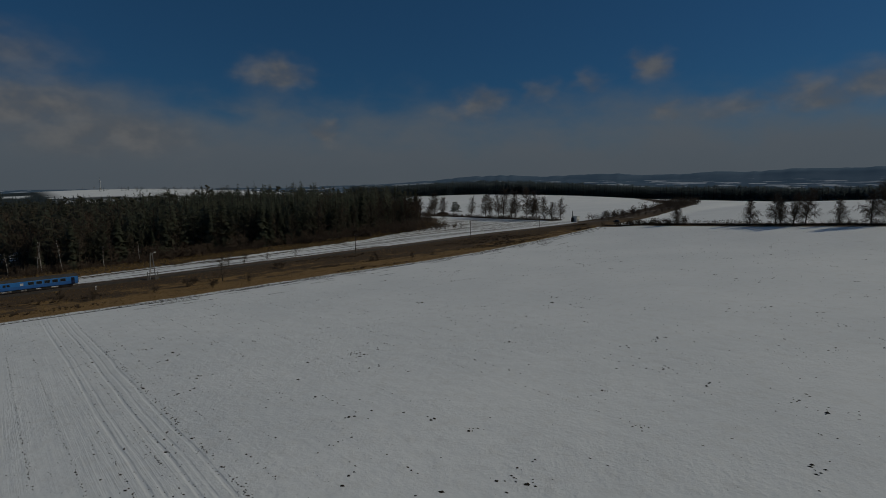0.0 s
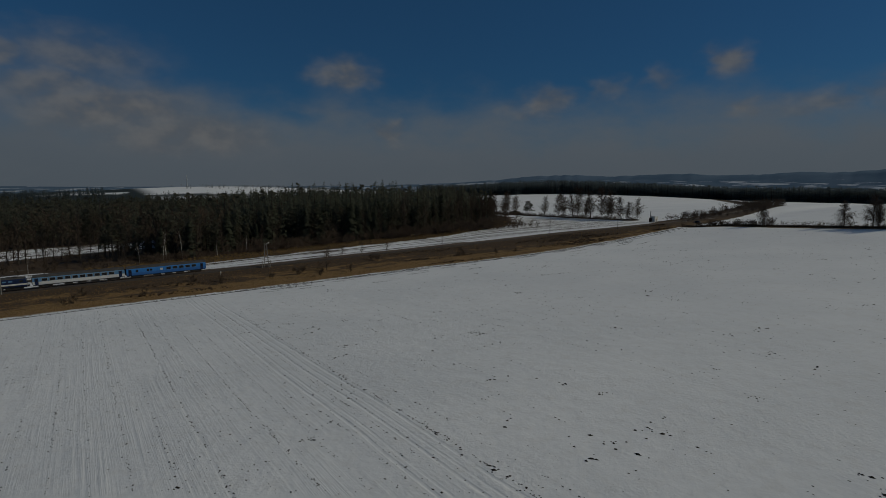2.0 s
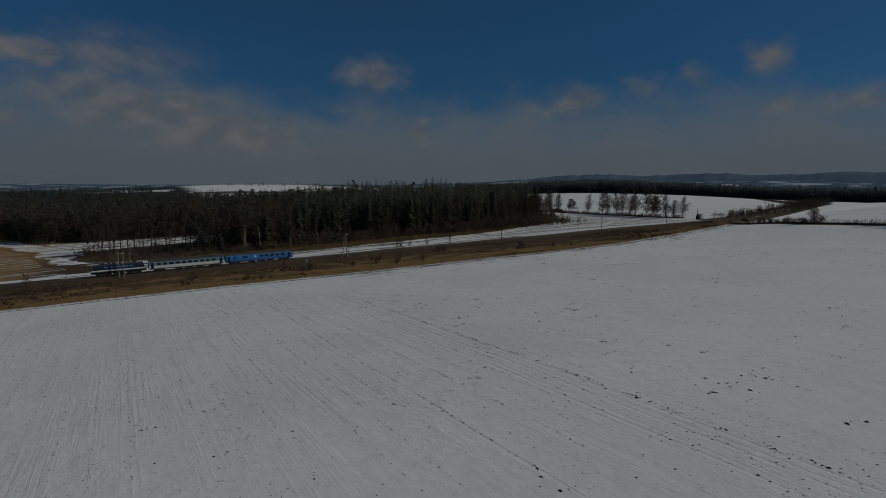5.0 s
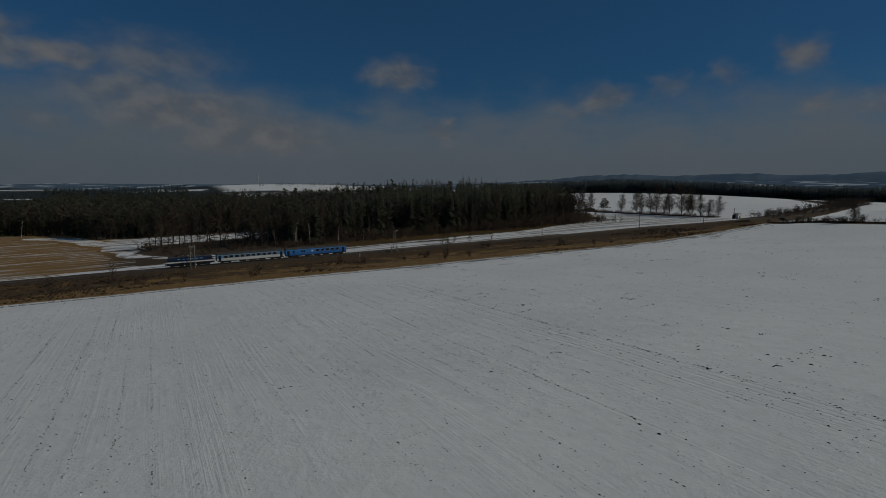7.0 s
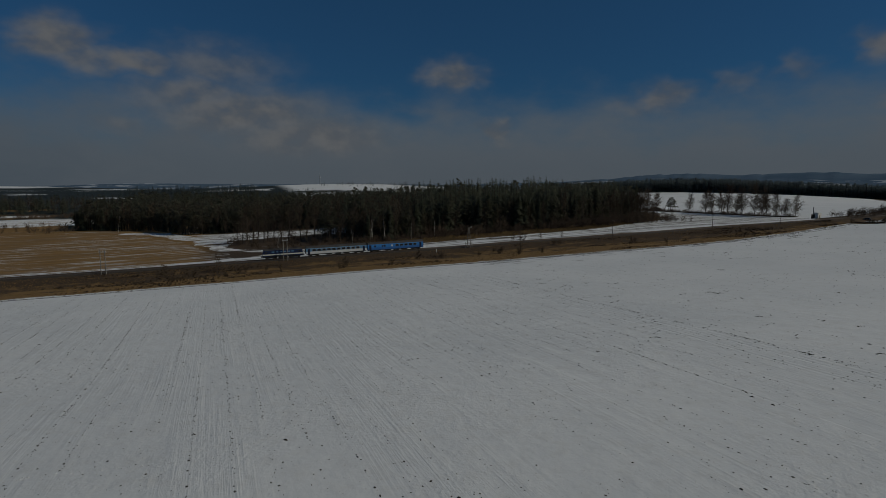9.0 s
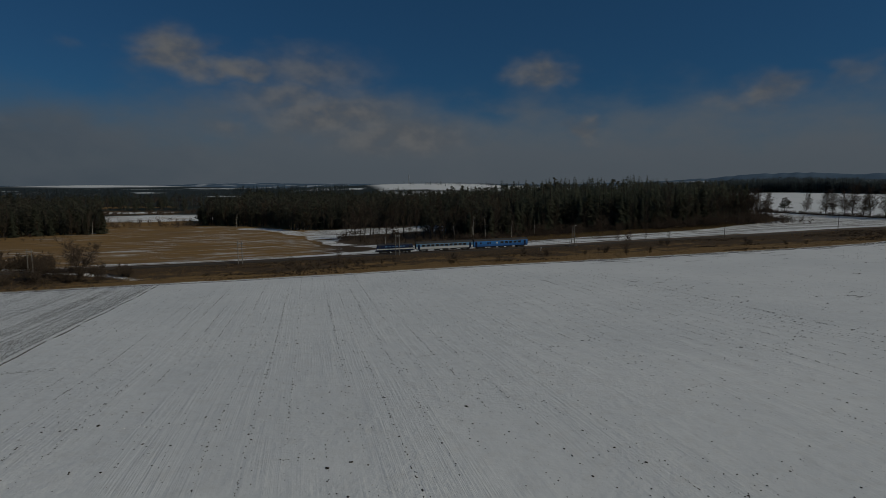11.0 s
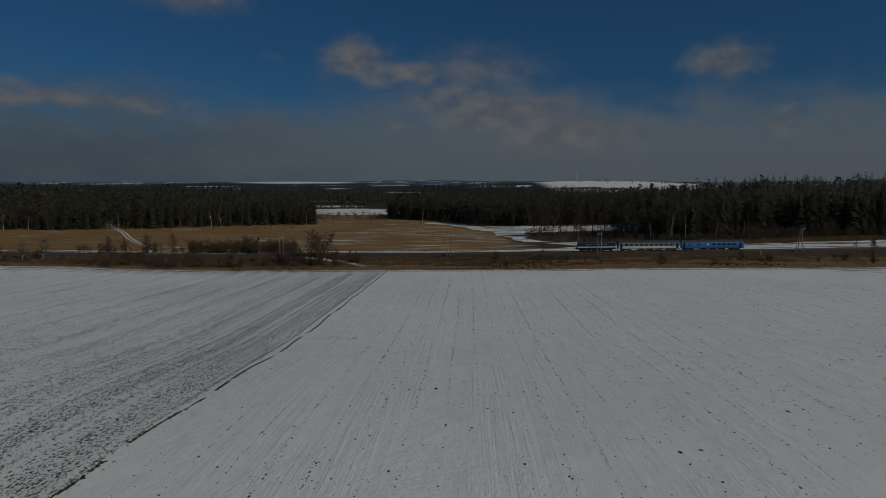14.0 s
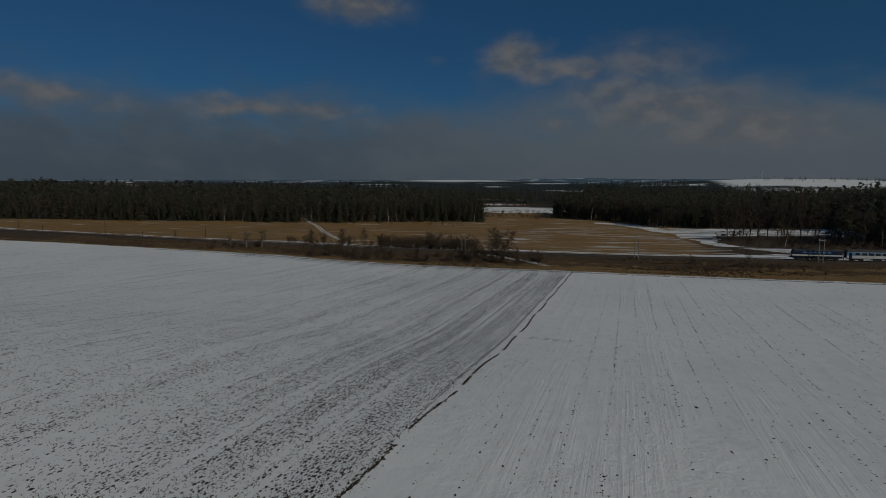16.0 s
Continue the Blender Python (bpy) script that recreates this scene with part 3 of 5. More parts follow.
# ---------------------------------------------------------------- mesh helpers
def mesh_of(name, verts, faces, mats, index=None, smooth=False):
    me = bpy.data.meshes.new(name)
    me.from_pydata(verts, [], faces)
    for m in mats:
        me.materials.append(m)
    if index is not None:
        me.polygons.foreach_set("material_index", np.asarray(index, dtype=np.int32))
    if smooth:
        me.shade_smooth()
    return me


def part(name, me, parent, label="", at=None, kind=""):
    ob = new(name, me)
    ob.parent = parent
    if at is not None:
        ob.matrix_basis = at
    return tagged(ob, label, kind=kind)


def thing(name, m, label, category, group="", kind=""):
    ob = new(name)
    ob.empty_display_size = 0.2
    ob.matrix_basis = m
    return tagged(ob, label, category, group, kind)


def bm_mesh(name, bm, mat, smooth=False):
    me = bpy.data.meshes.new(name)
    bm.normal_update()
    bm.to_mesh(me)
    bm.free()
    me.materials.append(mat)
    if smooth:
        me.shade_smooth()
    return me


def box(name, x0, x1, y0, y1, z0, z1, mat, bevel=0.0, segments=1):
    bm = bmesh.new()
    bmesh.ops.create_cube(bm, size=1.0, matrix=Matrix.LocRotScale(((x0 + x1) / 2, (y0 + y1) / 2, (z0 + z1) / 2), None, (x1 - x0, y1 - y0, z1 - z0)))
    if bevel:
        bmesh.ops.bevel(bm, geom=bm.edges[:], offset=bevel, segments=segments, affect="EDGES")
    return bm_mesh(name, bm, mat)


def rod(name, p0, p1, r0, r1, mat, sides=8):
    v, f = tubes([(p0, p1, r0, r1)], sides)
    f = [tuple(q) for q in f] + [tuple(range(sides))[::-1], tuple(range(sides, 2 * sides))]
    return mesh_of(name, v, f, [mat])


def sweep(name, profile, x0, x1, mat, nose0=0.0, nose1=0.0):
    """A profile in y, z drawn out along x; nose: how far the top leans back at each end."""
    zs = [p[1] for p in profile]
    lo, hi = min(zs), max(zs)
    n = len(profile)
    v = [(x0 + nose0 * (z - lo) / (hi - lo), y, z) for y, z in profile] + [(x1 - nose1 * (z - lo) / (hi - lo), y, z) for y, z in profile]
    f = [(i, (i + 1) % n, n + (i + 1) % n, n + i) for i in range(n)] + [tuple(range(n))[::-1], tuple(range(n, 2 * n))]
    return mesh_of(name, v, f, [mat])


def tubes(segs, sides=3):
    """Tapered tubes between pairs of points, all at once."""
    p0 = np.array([s[0] for s in segs], float)
    p1 = np.array([s[1] for s in segs], float)
    r = np.array([(s[2], s[3]) for s in segs], float)
    d = p1 - p0
    d /= np.linalg.norm(d, axis=1, keepdims=True) + 1e-9
    ref = np.where(np.abs(d[:, 2:3]) > 0.9, [[1.0, 0, 0]], [[0, 0, 1.0]])
    a = np.cross(d, ref)
    a /= np.linalg.norm(a, axis=1, keepdims=True) + 1e-9
    b = np.cross(d, a)
    ang = np.arange(sides) * 2 * math.pi / sides
    ringv = a[:, None] * np.cos(ang)[None, :, None] + b[:, None] * np.sin(ang)[None, :, None]
    v = np.concatenate([p0[:, None] + ringv * r[:, :1, None], p1[:, None] + ringv * r[:, 1:, None]], 1).reshape(-1, 3)
    base = (np.arange(len(segs)) * 2 * sides)[:, None]
    k = np.arange(sides)
    q = np.stack([k, (k + 1) % sides, sides + (k + 1) % sides, sides + k], 1)
    return v, (base[:, :, None] + q[None]).reshape(-1, 4)


def slivers(segs):
    """Fine twigs: one slim tapered blade for each pair of points."""
    p0 = np.array([s[0] for s in segs], float)
    p1 = np.array([s[1] for s in segs], float)
    r = np.array([s[2] for s in segs], float)[:, None]
    d = p1 - p0
    a = np.cross(d, twig_rng.normal(0, 1, d.shape))
    a /= np.linalg.norm(a, axis=1, keepdims=True) + 1e-9
    v = np.stack([p0 - a * r * 2.0, p0 + a * r * 2.0, p1 + d * 0.15], 1).reshape(-1, 3)
    return v, np.arange(len(v)).reshape(-1, 3)


twig_rng = np.random.default_rng(21)


# ---------------------------------------------------------------- trees
def spruce(rng, h, whorls, arms, base=0.165, foot=0.06, sprays=1):
    """Trunk and drooping whorls of a spruce, as (verts, faces) of each."""
    tv, tf = tubes([((0, 0, -0.5), (0, 0, h * 0.95), h * 0.011, h * 0.002)], 5)
    v, f = [], []
    lean = rng.uniform(-0.02, 0.02, 2)
    for i in range(whorls):
        q = (i / (whorls - 1)) ** 0.8
        z = zw = h * (foot + (0.98 - foot) * q)
        r = h * base * (1 - q) ** 0.62 * rng.uniform(0.78, 1.15) + 0.30
        turn = rng.uniform(0, 6.28)
        for k in range(arms):
            a = turn + k * 6.283 / arms + rng.uniform(-0.35, 0.35)
            rr = r * rng.uniform(0.50, 1.25)
            w = rr * rng.uniform(0.34, 0.52)
            drop = rr * rng.uniform(0.25, 0.6)
            c, s = math.cos(a), math.sin(a)
            ox, oy = lean * z
            z = zw + rng.uniform(-0.7, 0.7) * h * 0.9 / whorls
            for _ in range(sprays):
                b = a + rng.uniform(-0.30, 0.30)
                c, s = math.cos(b), math.sin(b)
                q0, q1 = rng.uniform(0.0, 0.45), rng.uniform(0.7, 1.1)
                ww, dz = w * rng.uniform(0.5, 0.9), rng.uniform(-0.25, 0.25) * w
                n = len(v)
                v += [(ox + c * rr * q0, oy + s * rr * q0, z + 0.2 * rr * (1 - q0) - drop * q0 * 0.5), (ox + c * rr * 0.62 - s * ww, oy + s * rr * 0.62 + c * ww, z - drop * 0.6 + dz), (ox + c * rr * q1, oy + s * rr * q1, z - drop * q1), (ox + c * rr * 0.62 + s * ww, oy + s * rr * 0.62 - c * ww, z - drop * 0.6 - dz)]
                f += [(n, n + 1, n + 2, n + 3)] if sprays > 1 else [(n, n + 1, n + 2), (n, n + 2, n + 3)][rng.integers(0, 2):][:1]
    return (tv, tf), (np.array(v), np.array(f))


def pine(rng, h, clumps):
    """A bare pine stem with an open, clumped crown."""
    segs = [((0, 0, -0.5), (0.2, 0.1, h * 0.5), h * 0.011, h * 0.008), ((0.2, 0.1, h * 0.5), (0, 0.3, h * 0.93), h * 0.008, h * 0.002)]
    v, f = [], []
    for i in range(clumps):
        q = rng.uniform(0, 1)
        z = h * (0.34 + 0.64 * q)
        r = h * 0.18 * (1.05 - q) ** 0.6 * rng.uniform(0.3, 1.0)
        a = rng.uniform(0, 6.28)
        c = np.array([math.cos(a) * r, math.sin(a) * r, z])
        if i < 5:
            segs.append(((0, 0.2, z - r * 0.5), tuple(c), 0.05, 0.02))
        for k in range(4):
            d1 = rng.normal(0, 1, 3) * np.array([1, 1, 0.7])
            d2 = rng.normal(0, 1, 3) * np.array([1, 1, 0.7])
            s = h * 0.040 * rng.uniform(0.7, 1.4)
            n = len(v)
            v += [tuple(c - d1 * s * 0.5), tuple(c + d2 * s * 0.5), tuple(c + d1 * s * 0.5), tuple(c - d2 * s * 0.5)]
            f += [(n, n + 1, n + 2, n + 3)]
    tv, tf = tubes(segs, 4)
    return (tv, tf), (np.array(v), np.array(f))


def bare(rng, h, radius, first, limbs, spread, up, droop, twigs, stems=1, dense=7, thin=0.022, far=False):
    """A leafless tree: tapered trunk and limbs, and a fine crown of branches and twigs."""
    wood, fine = [], []

    def line(p, d, length, r0, r1, n, bend, out, wild=0.14):
        pts = [p]
        for i in range(n):
            d = d + Vector(rng.normal(0, wild, 3)) + Vector((0, 0, bend / n))
            d.normalize()
            q = p + d * (length / n)
            out.append((tuple(p), tuple(q), r0 + (r1 - r0) * i / n, r0 + (r1 - r0) * (i + 1) / n))
            p = q
            pts.append((p))
        return pts, d

    for st in range(stems):
        a = rng.uniform(0, 6.28)
        tilt = 0.0 if stems == 1 else rng.uniform(0.1, 0.5)
        start = Vector((0, 0, -0.3)) if stems == 1 else Vector((math.cos(a) * radius * 3, math.sin(a) * radius * 3, -0.3))
        d0 = Vector((math.cos(a) * tilt, math.sin(a) * tilt, 1)).normalized()
        trunk, _ = line(start, d0, h * rng.uniform(0.85, 1.0), radius, radius * 0.12, 7, 0.1, wood, 0.05)
        for i in range(limbs):
            q = first + (0.97 - first) * (i + rng.uniform(0, 1)) / limbs
            k = min(int(q * 7), 6)
            p = trunk[k].lerp(trunk[k + 1], q * 7 - k)
            a = i * 2.4 + rng.uniform(-0.5, 0.5)
            e = up * rng.uniform(0.7, 1.3)
            d = Vector((math.cos(a) * math.cos(e), math.sin(a) * math.cos(e), math.sin(e)))
            length = h * spread * (1.15 - 0.75 * (q - first) / (1 - first)) * rng.uniform(0.7, 1.2)
            pts, d = line(p, d, length, radius * 0.34 * (1.2 - q), 0.025, 4, -droop * 0.4, wood)
            for j in range(dense):
                b = pts[1 + j % 4].lerp(pts[max(0, j % 4)], rng.uniform(0, 1))
                dd = (d + Vector(rng.normal(0, 0.75, 3))).normalized()
                sub, de = line(b, dd, length * rng.uniform(0.3, 0.6), thin * 1.6, thin, 3, -droop, fine)
                for t in range(twigs):
                    c = sub[1 + t % 3]
                    line(c, (de + Vector(rng.normal(0, 0.7, 3))).normalized(), length * rng.uniform(0.14, 0.36), thin, thin * 0.7, 1, -droop * 1.6, fine)
    if far:
        thick = [s for s in wood if s[2] > radius * 0.4]
        return tubes(thick, 3), slivers(fine + [s for s in wood if s[2] <= radius * 0.4])
    return tubes(wood, 4), slivers(fine)


def tree_thing(name, wood, fine, m_wood, m_fine, m, label, category="tree", group="", crown="crown"):
    ob = thing(name, m, label, category, group)
    part("trunk", mesh_of("trunk", wood[0], wood[1].tolist() if hasattr(wood[1], "tolist") else wood[1], [m_wood], smooth=True), ob)
    part(crown, mesh_of(crown, fine[0], fine[1].tolist(), [m_fine]), ob)
    return ob


def stand(x, y, scale=1.0, turn=0.0, sink=0.0, wide=1.0):
    return Matrix.LocRotScale((x, y, tz(x, y) - sink), Euler((0, 0, turn)), (scale * wide, scale * wide, scale))


def scatter(name, variants, pos, size, turn, pick, mats, label, category):
    """Many small or far pieces joined in one object. variants: lists of (verts, faces, material index)."""
    V, F, I, n = [], [], [], 0
    for k, pieces in enumerate(variants):
        sel = np.where(pick == k)[0]
        if not len(sel):
            continue
        c, s = np.cos(turn[sel]), np.sin(turn[sel])
        for v, f, mi in pieces:
            p = v[None] * size[sel][:, None, :]
            q = np.stack([p[..., 0] * c[:, None] - p[..., 1] * s[:, None], p[..., 0] * s[:, None] + p[..., 1] * c[:, None], p[..., 2]], -1) + pos[sel][:, None]
            V.append(q.reshape(-1, 3))
            ff = (f[None] + (n + np.arange(len(sel)) * len(v))[:, None, None]).reshape(-1, f.shape[1])
            F.append(ff)
            I.append(np.full(len(ff), mi))
            n += len(sel) * len(v)
    me = mesh_of(name, np.concatenate(V), [q for f in F for q in f.tolist()], mats, np.concatenate(I))
    return tagged(new(name, me), label, category, kind="stuff")


rng = np.random.default_rng(7)
spruces = [spruce(rng, 1.0 * h, 26, 11, sprays=2) for h in (20, 22, 24)]
far_spruces = [spruce(rng, 20.0, 14, 11, 0.18, 0.04) for _ in range(4)]
far_pines = [pine(rng, 20.0, 17) for _ in range(4)]
pines = [pine(rng, 20.0, 60) for _ in range(3)]
far_bare = [bare(rng, 18.0, 0.16, 0.3, 9, 0.26, 0.9, 0.0, 3, dense=4, thin=0.030, far=True) for _ in range(3)]
KINDS = [[(*a, 0), (*b, 1)] for a, b in far_spruces] + [[(*a, 0), (*b, 2)] for a, b in far_pines] + [[(*a, 0), (*b, 3)] for a, b in far_bare]


def wood_stand(name, poly, step, shares, height, label, front=0.0, skip=None, needles=M_SPRUCE, girth=1.0, even=0.74, deep=0.38, lump=0.16):
    """A stand of forest over a plan outline; trees within `front` of its edge are left to single trees. Returns their places."""
    xs, ys = [p[0] for p in poly], [p[1] for p in poly]
    gx, gy = np.meshgrid(np.arange(min(xs), max(xs), step), np.arange(min(ys), max(ys), step))
    X = gx.ravel() + rng.uniform(-0.45, 0.45, gx.size) * step
    Y = gy.ravel() + rng.uniform(-0.45, 0.45, gx.size) * step
    d = inside(X, Y, poly)
    keep = d > front
    if skip is not None:
        keep &= ~skip(X, Y)
    # deep inside only the tops show
    keep &= (d < 34) | (rng.uniform(0, 1, len(d)) < deep)
    near = np.where((d > 0.5) & (d <= front))[0]
    edge_places = [(X[i], Y[i]) for i in near]
    X, Y = X[keep], Y[keep]
    n = len(X)
    s, p, b = shares(X, Y) if callable(shares) else shares
    u = rng.uniform(0, 1, n)
    pick = np.where(u < s, rng.integers(0, 4, n), np.where(u < s + p, rng.integers(4, 8, n), rng.integers(8, 11, n)))
    lumps = np.array([noise.noise(Vector((a * 0.045, b * 0.045, 1.0))) for a, b in zip(X, Y)])
    sc = height(X, Y) / 20 * rng.uniform(even, 1.10, n) * (1 + lump * lumps)
    wide = sc * rng.uniform(0.8, 1.5, n) * girth
    scatter(name, KINDS, np.stack([X, Y, ground_z(X, Y)], 1), np.stack([wide, wide, sc], 1), rng.uniform(0, 6.28, n), pick, [M_BARK, needles, M_FAR if needles == M_FAR else M_PINE, M_HAZE], label, "forest")
    return edge_places


def main_height(X, Y):
    return 23.5 + 2.0 * sm((X + 150) / 50) * sm((60 - X) / 60)


def main_shares(X, Y):
    """Spruce on the rise, mixed pine and bare broadleaves in the lower west."""
    q = sm((X + 140) / 55)
    east = sm((X - 5) / 55)
    return (0.22 + 0.66 * q) * (1 - 0.55 * east), 0.36 - 0.28 * q, 0.42 - 0.36 * q


edge_main = wood_stand("spruce_forest", WOOD_MAIN, 4.5, main_shares, main_height, "dark dense spruce and pine forest beyond the railway", 6.0)
edge_left = wood_stand("pine_forest", WOOD_LEFT, 5.4, (0.36, 0.36, 0.28), lambda X, Y: 24.0 + 8.0 * sm(inside(X, Y, WOOD_LEFT) / 110), "dark mixed pine forest behind the brown meadow", 6.0, lambda X, Y: (X < -1150) | (Y > 440) | (seg_dist(X, Y, FOREST_TRACK) < 4.5), needles=M_DEEP)
wood_stand("spruce_wood", WOOD_GAP, 9.5, (0.4, 0.2, 0.4), lambda X, Y: 20 + 0 * X, "dark distant wood behind the snowy clearing", skip=lambda X, Y: inside(X, Y, POND) > -6, needles=M_SPRUCE, girth=1.3)
# far stands with M_FAR carry the haze in their needle colour
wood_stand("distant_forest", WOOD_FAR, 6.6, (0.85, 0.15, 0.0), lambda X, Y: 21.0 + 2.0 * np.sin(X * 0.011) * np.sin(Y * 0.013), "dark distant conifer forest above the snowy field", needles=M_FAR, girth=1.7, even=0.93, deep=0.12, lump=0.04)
wood_stand("back_wood", WOOD_BEHIND, 8.5, (0.6, 0.4, 0.0), lambda X, Y: np.interp(X, [-330, -150, 40], [24.0, 20.5, 18.0]), "dark conifer wood behind the forest", girth=1.5, even=0.85)
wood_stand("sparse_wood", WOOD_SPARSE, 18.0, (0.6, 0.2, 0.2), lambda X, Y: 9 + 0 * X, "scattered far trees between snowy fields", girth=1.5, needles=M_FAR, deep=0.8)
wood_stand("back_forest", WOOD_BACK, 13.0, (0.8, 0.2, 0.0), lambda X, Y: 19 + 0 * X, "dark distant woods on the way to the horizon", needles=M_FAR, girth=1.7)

# single trees along the front of the woods
sp = [tree_thing("spruce_tree", *t, M_BARK, M_SPRUCE, stand(-60 + 9 * k, 76), "dark green spruce at the edge of the forest", group="forest edge trees") for k, t in enumerate(spruces)]
pn = [tree_thing("pine_tree", *t, M_BARK, M_PINE, stand(-500 + 9 * k, 192), "tall dark pine at the edge of the forest", group="forest edge trees") for k, t in enumerate(pines)]
sl = [tree_thing("spruce_tree", *t, M_BARK, M_DEEP, stand(-520 + 11 * k, 182), "deep green spruce at the edge of the meadow forest", group="forest edge trees") for k, t in enumerate(spruces)]
for k, (x, y) in enumerate(edge_main):
    if y > 215 and x > -200:
        continue
    if x > 8 and k % 4:
        continue
    if k % 10 < (6 if x > -115 else 2):
        copy_thing(sp[k % 3], stand(x, y, rng.uniform(0.45, 1.05) * (1.0 if x > -150 else 0.85), rng.uniform(0, 6.28), wide=rng.uniform(0.9, 1.5)))
    else:
        copy_thing(pn[k % 3], stand(x, y, rng.uniform(0.6, 1.0), rng.uniform(0, 6.28), wide=rng.uniform(0.9, 1.4)))
for k, (x, y) in enumerate(edge_left):
    if x < -800 or y > 330 or seg_dist(x, y, FOREST_TRACK) < 4.5:
        continue
    copy_thing(sl[k % 3] if k % 5 < 2 else pn[k % 3], stand(x, y, rng.uniform(0.6, 1.1), rng.uniform(0, 6.28), wide=rng.uniform(0.9, 1.5)))

# leafless trees and shrubs: one of each form, then copies
oak = bare(rng, 15.0, 0.42, 0.18, 16, 0.42, 0.75, 0.1, 6)
edge_bare = [bare(rng, 12.0, 0.16, 0.2, 15, 0.27, 0.9, 0.1, 4, dense=5) for _ in range(3)]
alder = [bare(rng, 12.0, 0.18, 0.13, 30, 0.30, 0.85, 0.15, 10, dense=10, thin=0.014) for _ in range(3)]
weeping = [bare(rng, 13.0, 0.24, 0.14, 36, 0.30, 0.95, 0.5, 10, dense=12, thin=0.013) for _ in range(3)]
bank_forms = [bare(rng, 11.0, 0.15, 0.14, 24, 0.32, 0.8, 0.05, 8, dense=8, thin=0.020) for _ in range(3)]
silver = [bare(rng, 15.0, 0.22, 0.45, 9, 0.13, 1.0, 0.5, 4) for _ in range(2)]
broad = bare(rng, 9.0, 0.17, 0.10, 13, 0.40, 0.8, 0.05, 9, stems=3, dense=9, thin=0.018)
low = [bare(rng, 5.0, 0.10, 0.15, 11, 0.36, 0.6, 0.1, 6, thin=0.016) for _ in range(2)]
scrub = [bare(rng, 3.5, 0.035, 0.1, 4, 0.36, 0.9, 0.0, 6, stems=5, dense=5, thin=0.017) for _ in range(3)]
far_scrub = [bare(rng, 3.5, 0.035, 0.1, 4, 0.38, 0.8, 0.0, 5, stems=3, dense=3, thin=0.017, far=True) for _ in range(4)]


def plant(name, forms, m_wood, m_fine, label, category, group, places):
    """places: x, y, scale."""
    first = []
    for k, (x, y, s) in enumerate(places):
        m = stand(x, y, s, rng.uniform(0, 6.28), 0.1)
        if k < len(forms):
            first.append(tree_thing(name, *forms[k], m_wood, m_fine, m, label, category, group))
        else:
            copy_thing(first[k % len(forms)], m)


spare = [tree_thing("bare_tree", *t, M_BARK, M_HAZE, stand(-170 + 14 * k, 68 + 2 * k, 1.3), "tall leafless tree in front of the dark forest", "tree", "forest edge trees") for k, t in enumerate(edge_bare)]
for k, (x, y) in enumerate(edge_main + edge_left):
    if k % 2 == 0 and y < 300 and x > -800:
        copy_thing(spare[k // 2 % 3], stand(x + 2, y - 2.5, rng.uniform(0.6, 1.4), rng.uniform(0, 6.28), 0.1))
for k, (x, y) in enumerate(edge_main):
    if x > 8 and y < 215:
        copy_thing(spare[k % 3], stand(x + 1, y + 1, rng.uniform(0.8, 1.35), rng.uniform(0, 6.28), 0.1))
plant("oak_tree", [oak], M_BARK, M_TWIG, "large spreading leafless oak at the forest corner", "tree", "", [(36, 68, 1.0), (70, 96, 0.85), (84, 112, 0.8), (58, 84, 0.7)])
plant("willow", [broad], M_BARK, M_TWIG, "broad leafless willow on the railway bank", "tree", "", [(-318, -5, 1.38), (-327, -11, 0.7), (-352, 9, 0.7)])
plant("alder_tree", alder, M_BARK, M_TWIG, "slender leafless tree in the row by the lane", "tree", "tree row by the lane",
      [(145, 40, 1.32), (140, 44, 1.20), (139, 50, 1.44), (138, 56, 1.38), (140, 62, 1.26), (141, 68, 1.44), (138, 76, 1.38), (139, 82, 1.14), (138, 89, 1.44), (140, 96, 1.20), (141, 106, 1.50), (142, 113, 1.08), (143, 131, 1.08), (146, 172, 1.32), (148, 185, 1.20), (150, 192, 1.32)])
plant("weeping_birch", weeping, M_BARK, M_TWIG, "leafless birch with hanging twigs in the field hedge", "tree", "trees in the field hedge",
      [(119, -58, 1.0), (120, -95, 1.1), (121, -106, 1.2), (119, -109, 1.1), (120, -114, 1.2), (119.5, -119, 1.15), (120, -132, 1.0), (121, -143, 1.2), (120, -149, 1.25), (119, -166, 1.1), (121, -180, 1.2), (120, -200, 1.1)])
for k, (x, y) in enumerate(((142, 150), (143.2, 148.6), (141.4, 151.5))):
    copy_thing(pn[k], stand(x, y, 0.64 - 0.07 * k, 1.0 + k, wide=2.1))["label"] = "dark green pine standing in the bare tree row"
plant("silver_birch", silver, M_BIRCH, M_TWIG, "slender white-barked birch in front of the dark forest", "tree", "birches at the forest edge",
      [(-156, 60, 0.9), (-154.5, 60.5, 1.0), (-148, 60, 1.0), (-134, 58, 0.7), (-121, 57, 0.75), (-165, 62, 0.7), (-203, 56, 0.6), (-245, 210, 0.9), (-300, 272, 1.0), (-462, 202, 1.0), (-455, 204, 0.9), (-520, 175, 1.0), (-575, 156, 0.8), (-590, 152, 0.9), (-395, 232, 1.0)])
plant("bank_tree", low, M_BARK, M_TWIG, "small spreading leafless tree beside the railway", "tree", "small trees by the track",
      [(-101, 7, 0.9), (-95, 7, 0.9), (-111, -16, 1.9), (-74, 7, 0.9), (-230, -13, 1.5), (-178, 8, 0.5), (-85, 9, 0.8), (-416, 10, 1.3), (-401, 14, 1.2), (-502, 12, 1.2), (-392, 10, 1.1)])
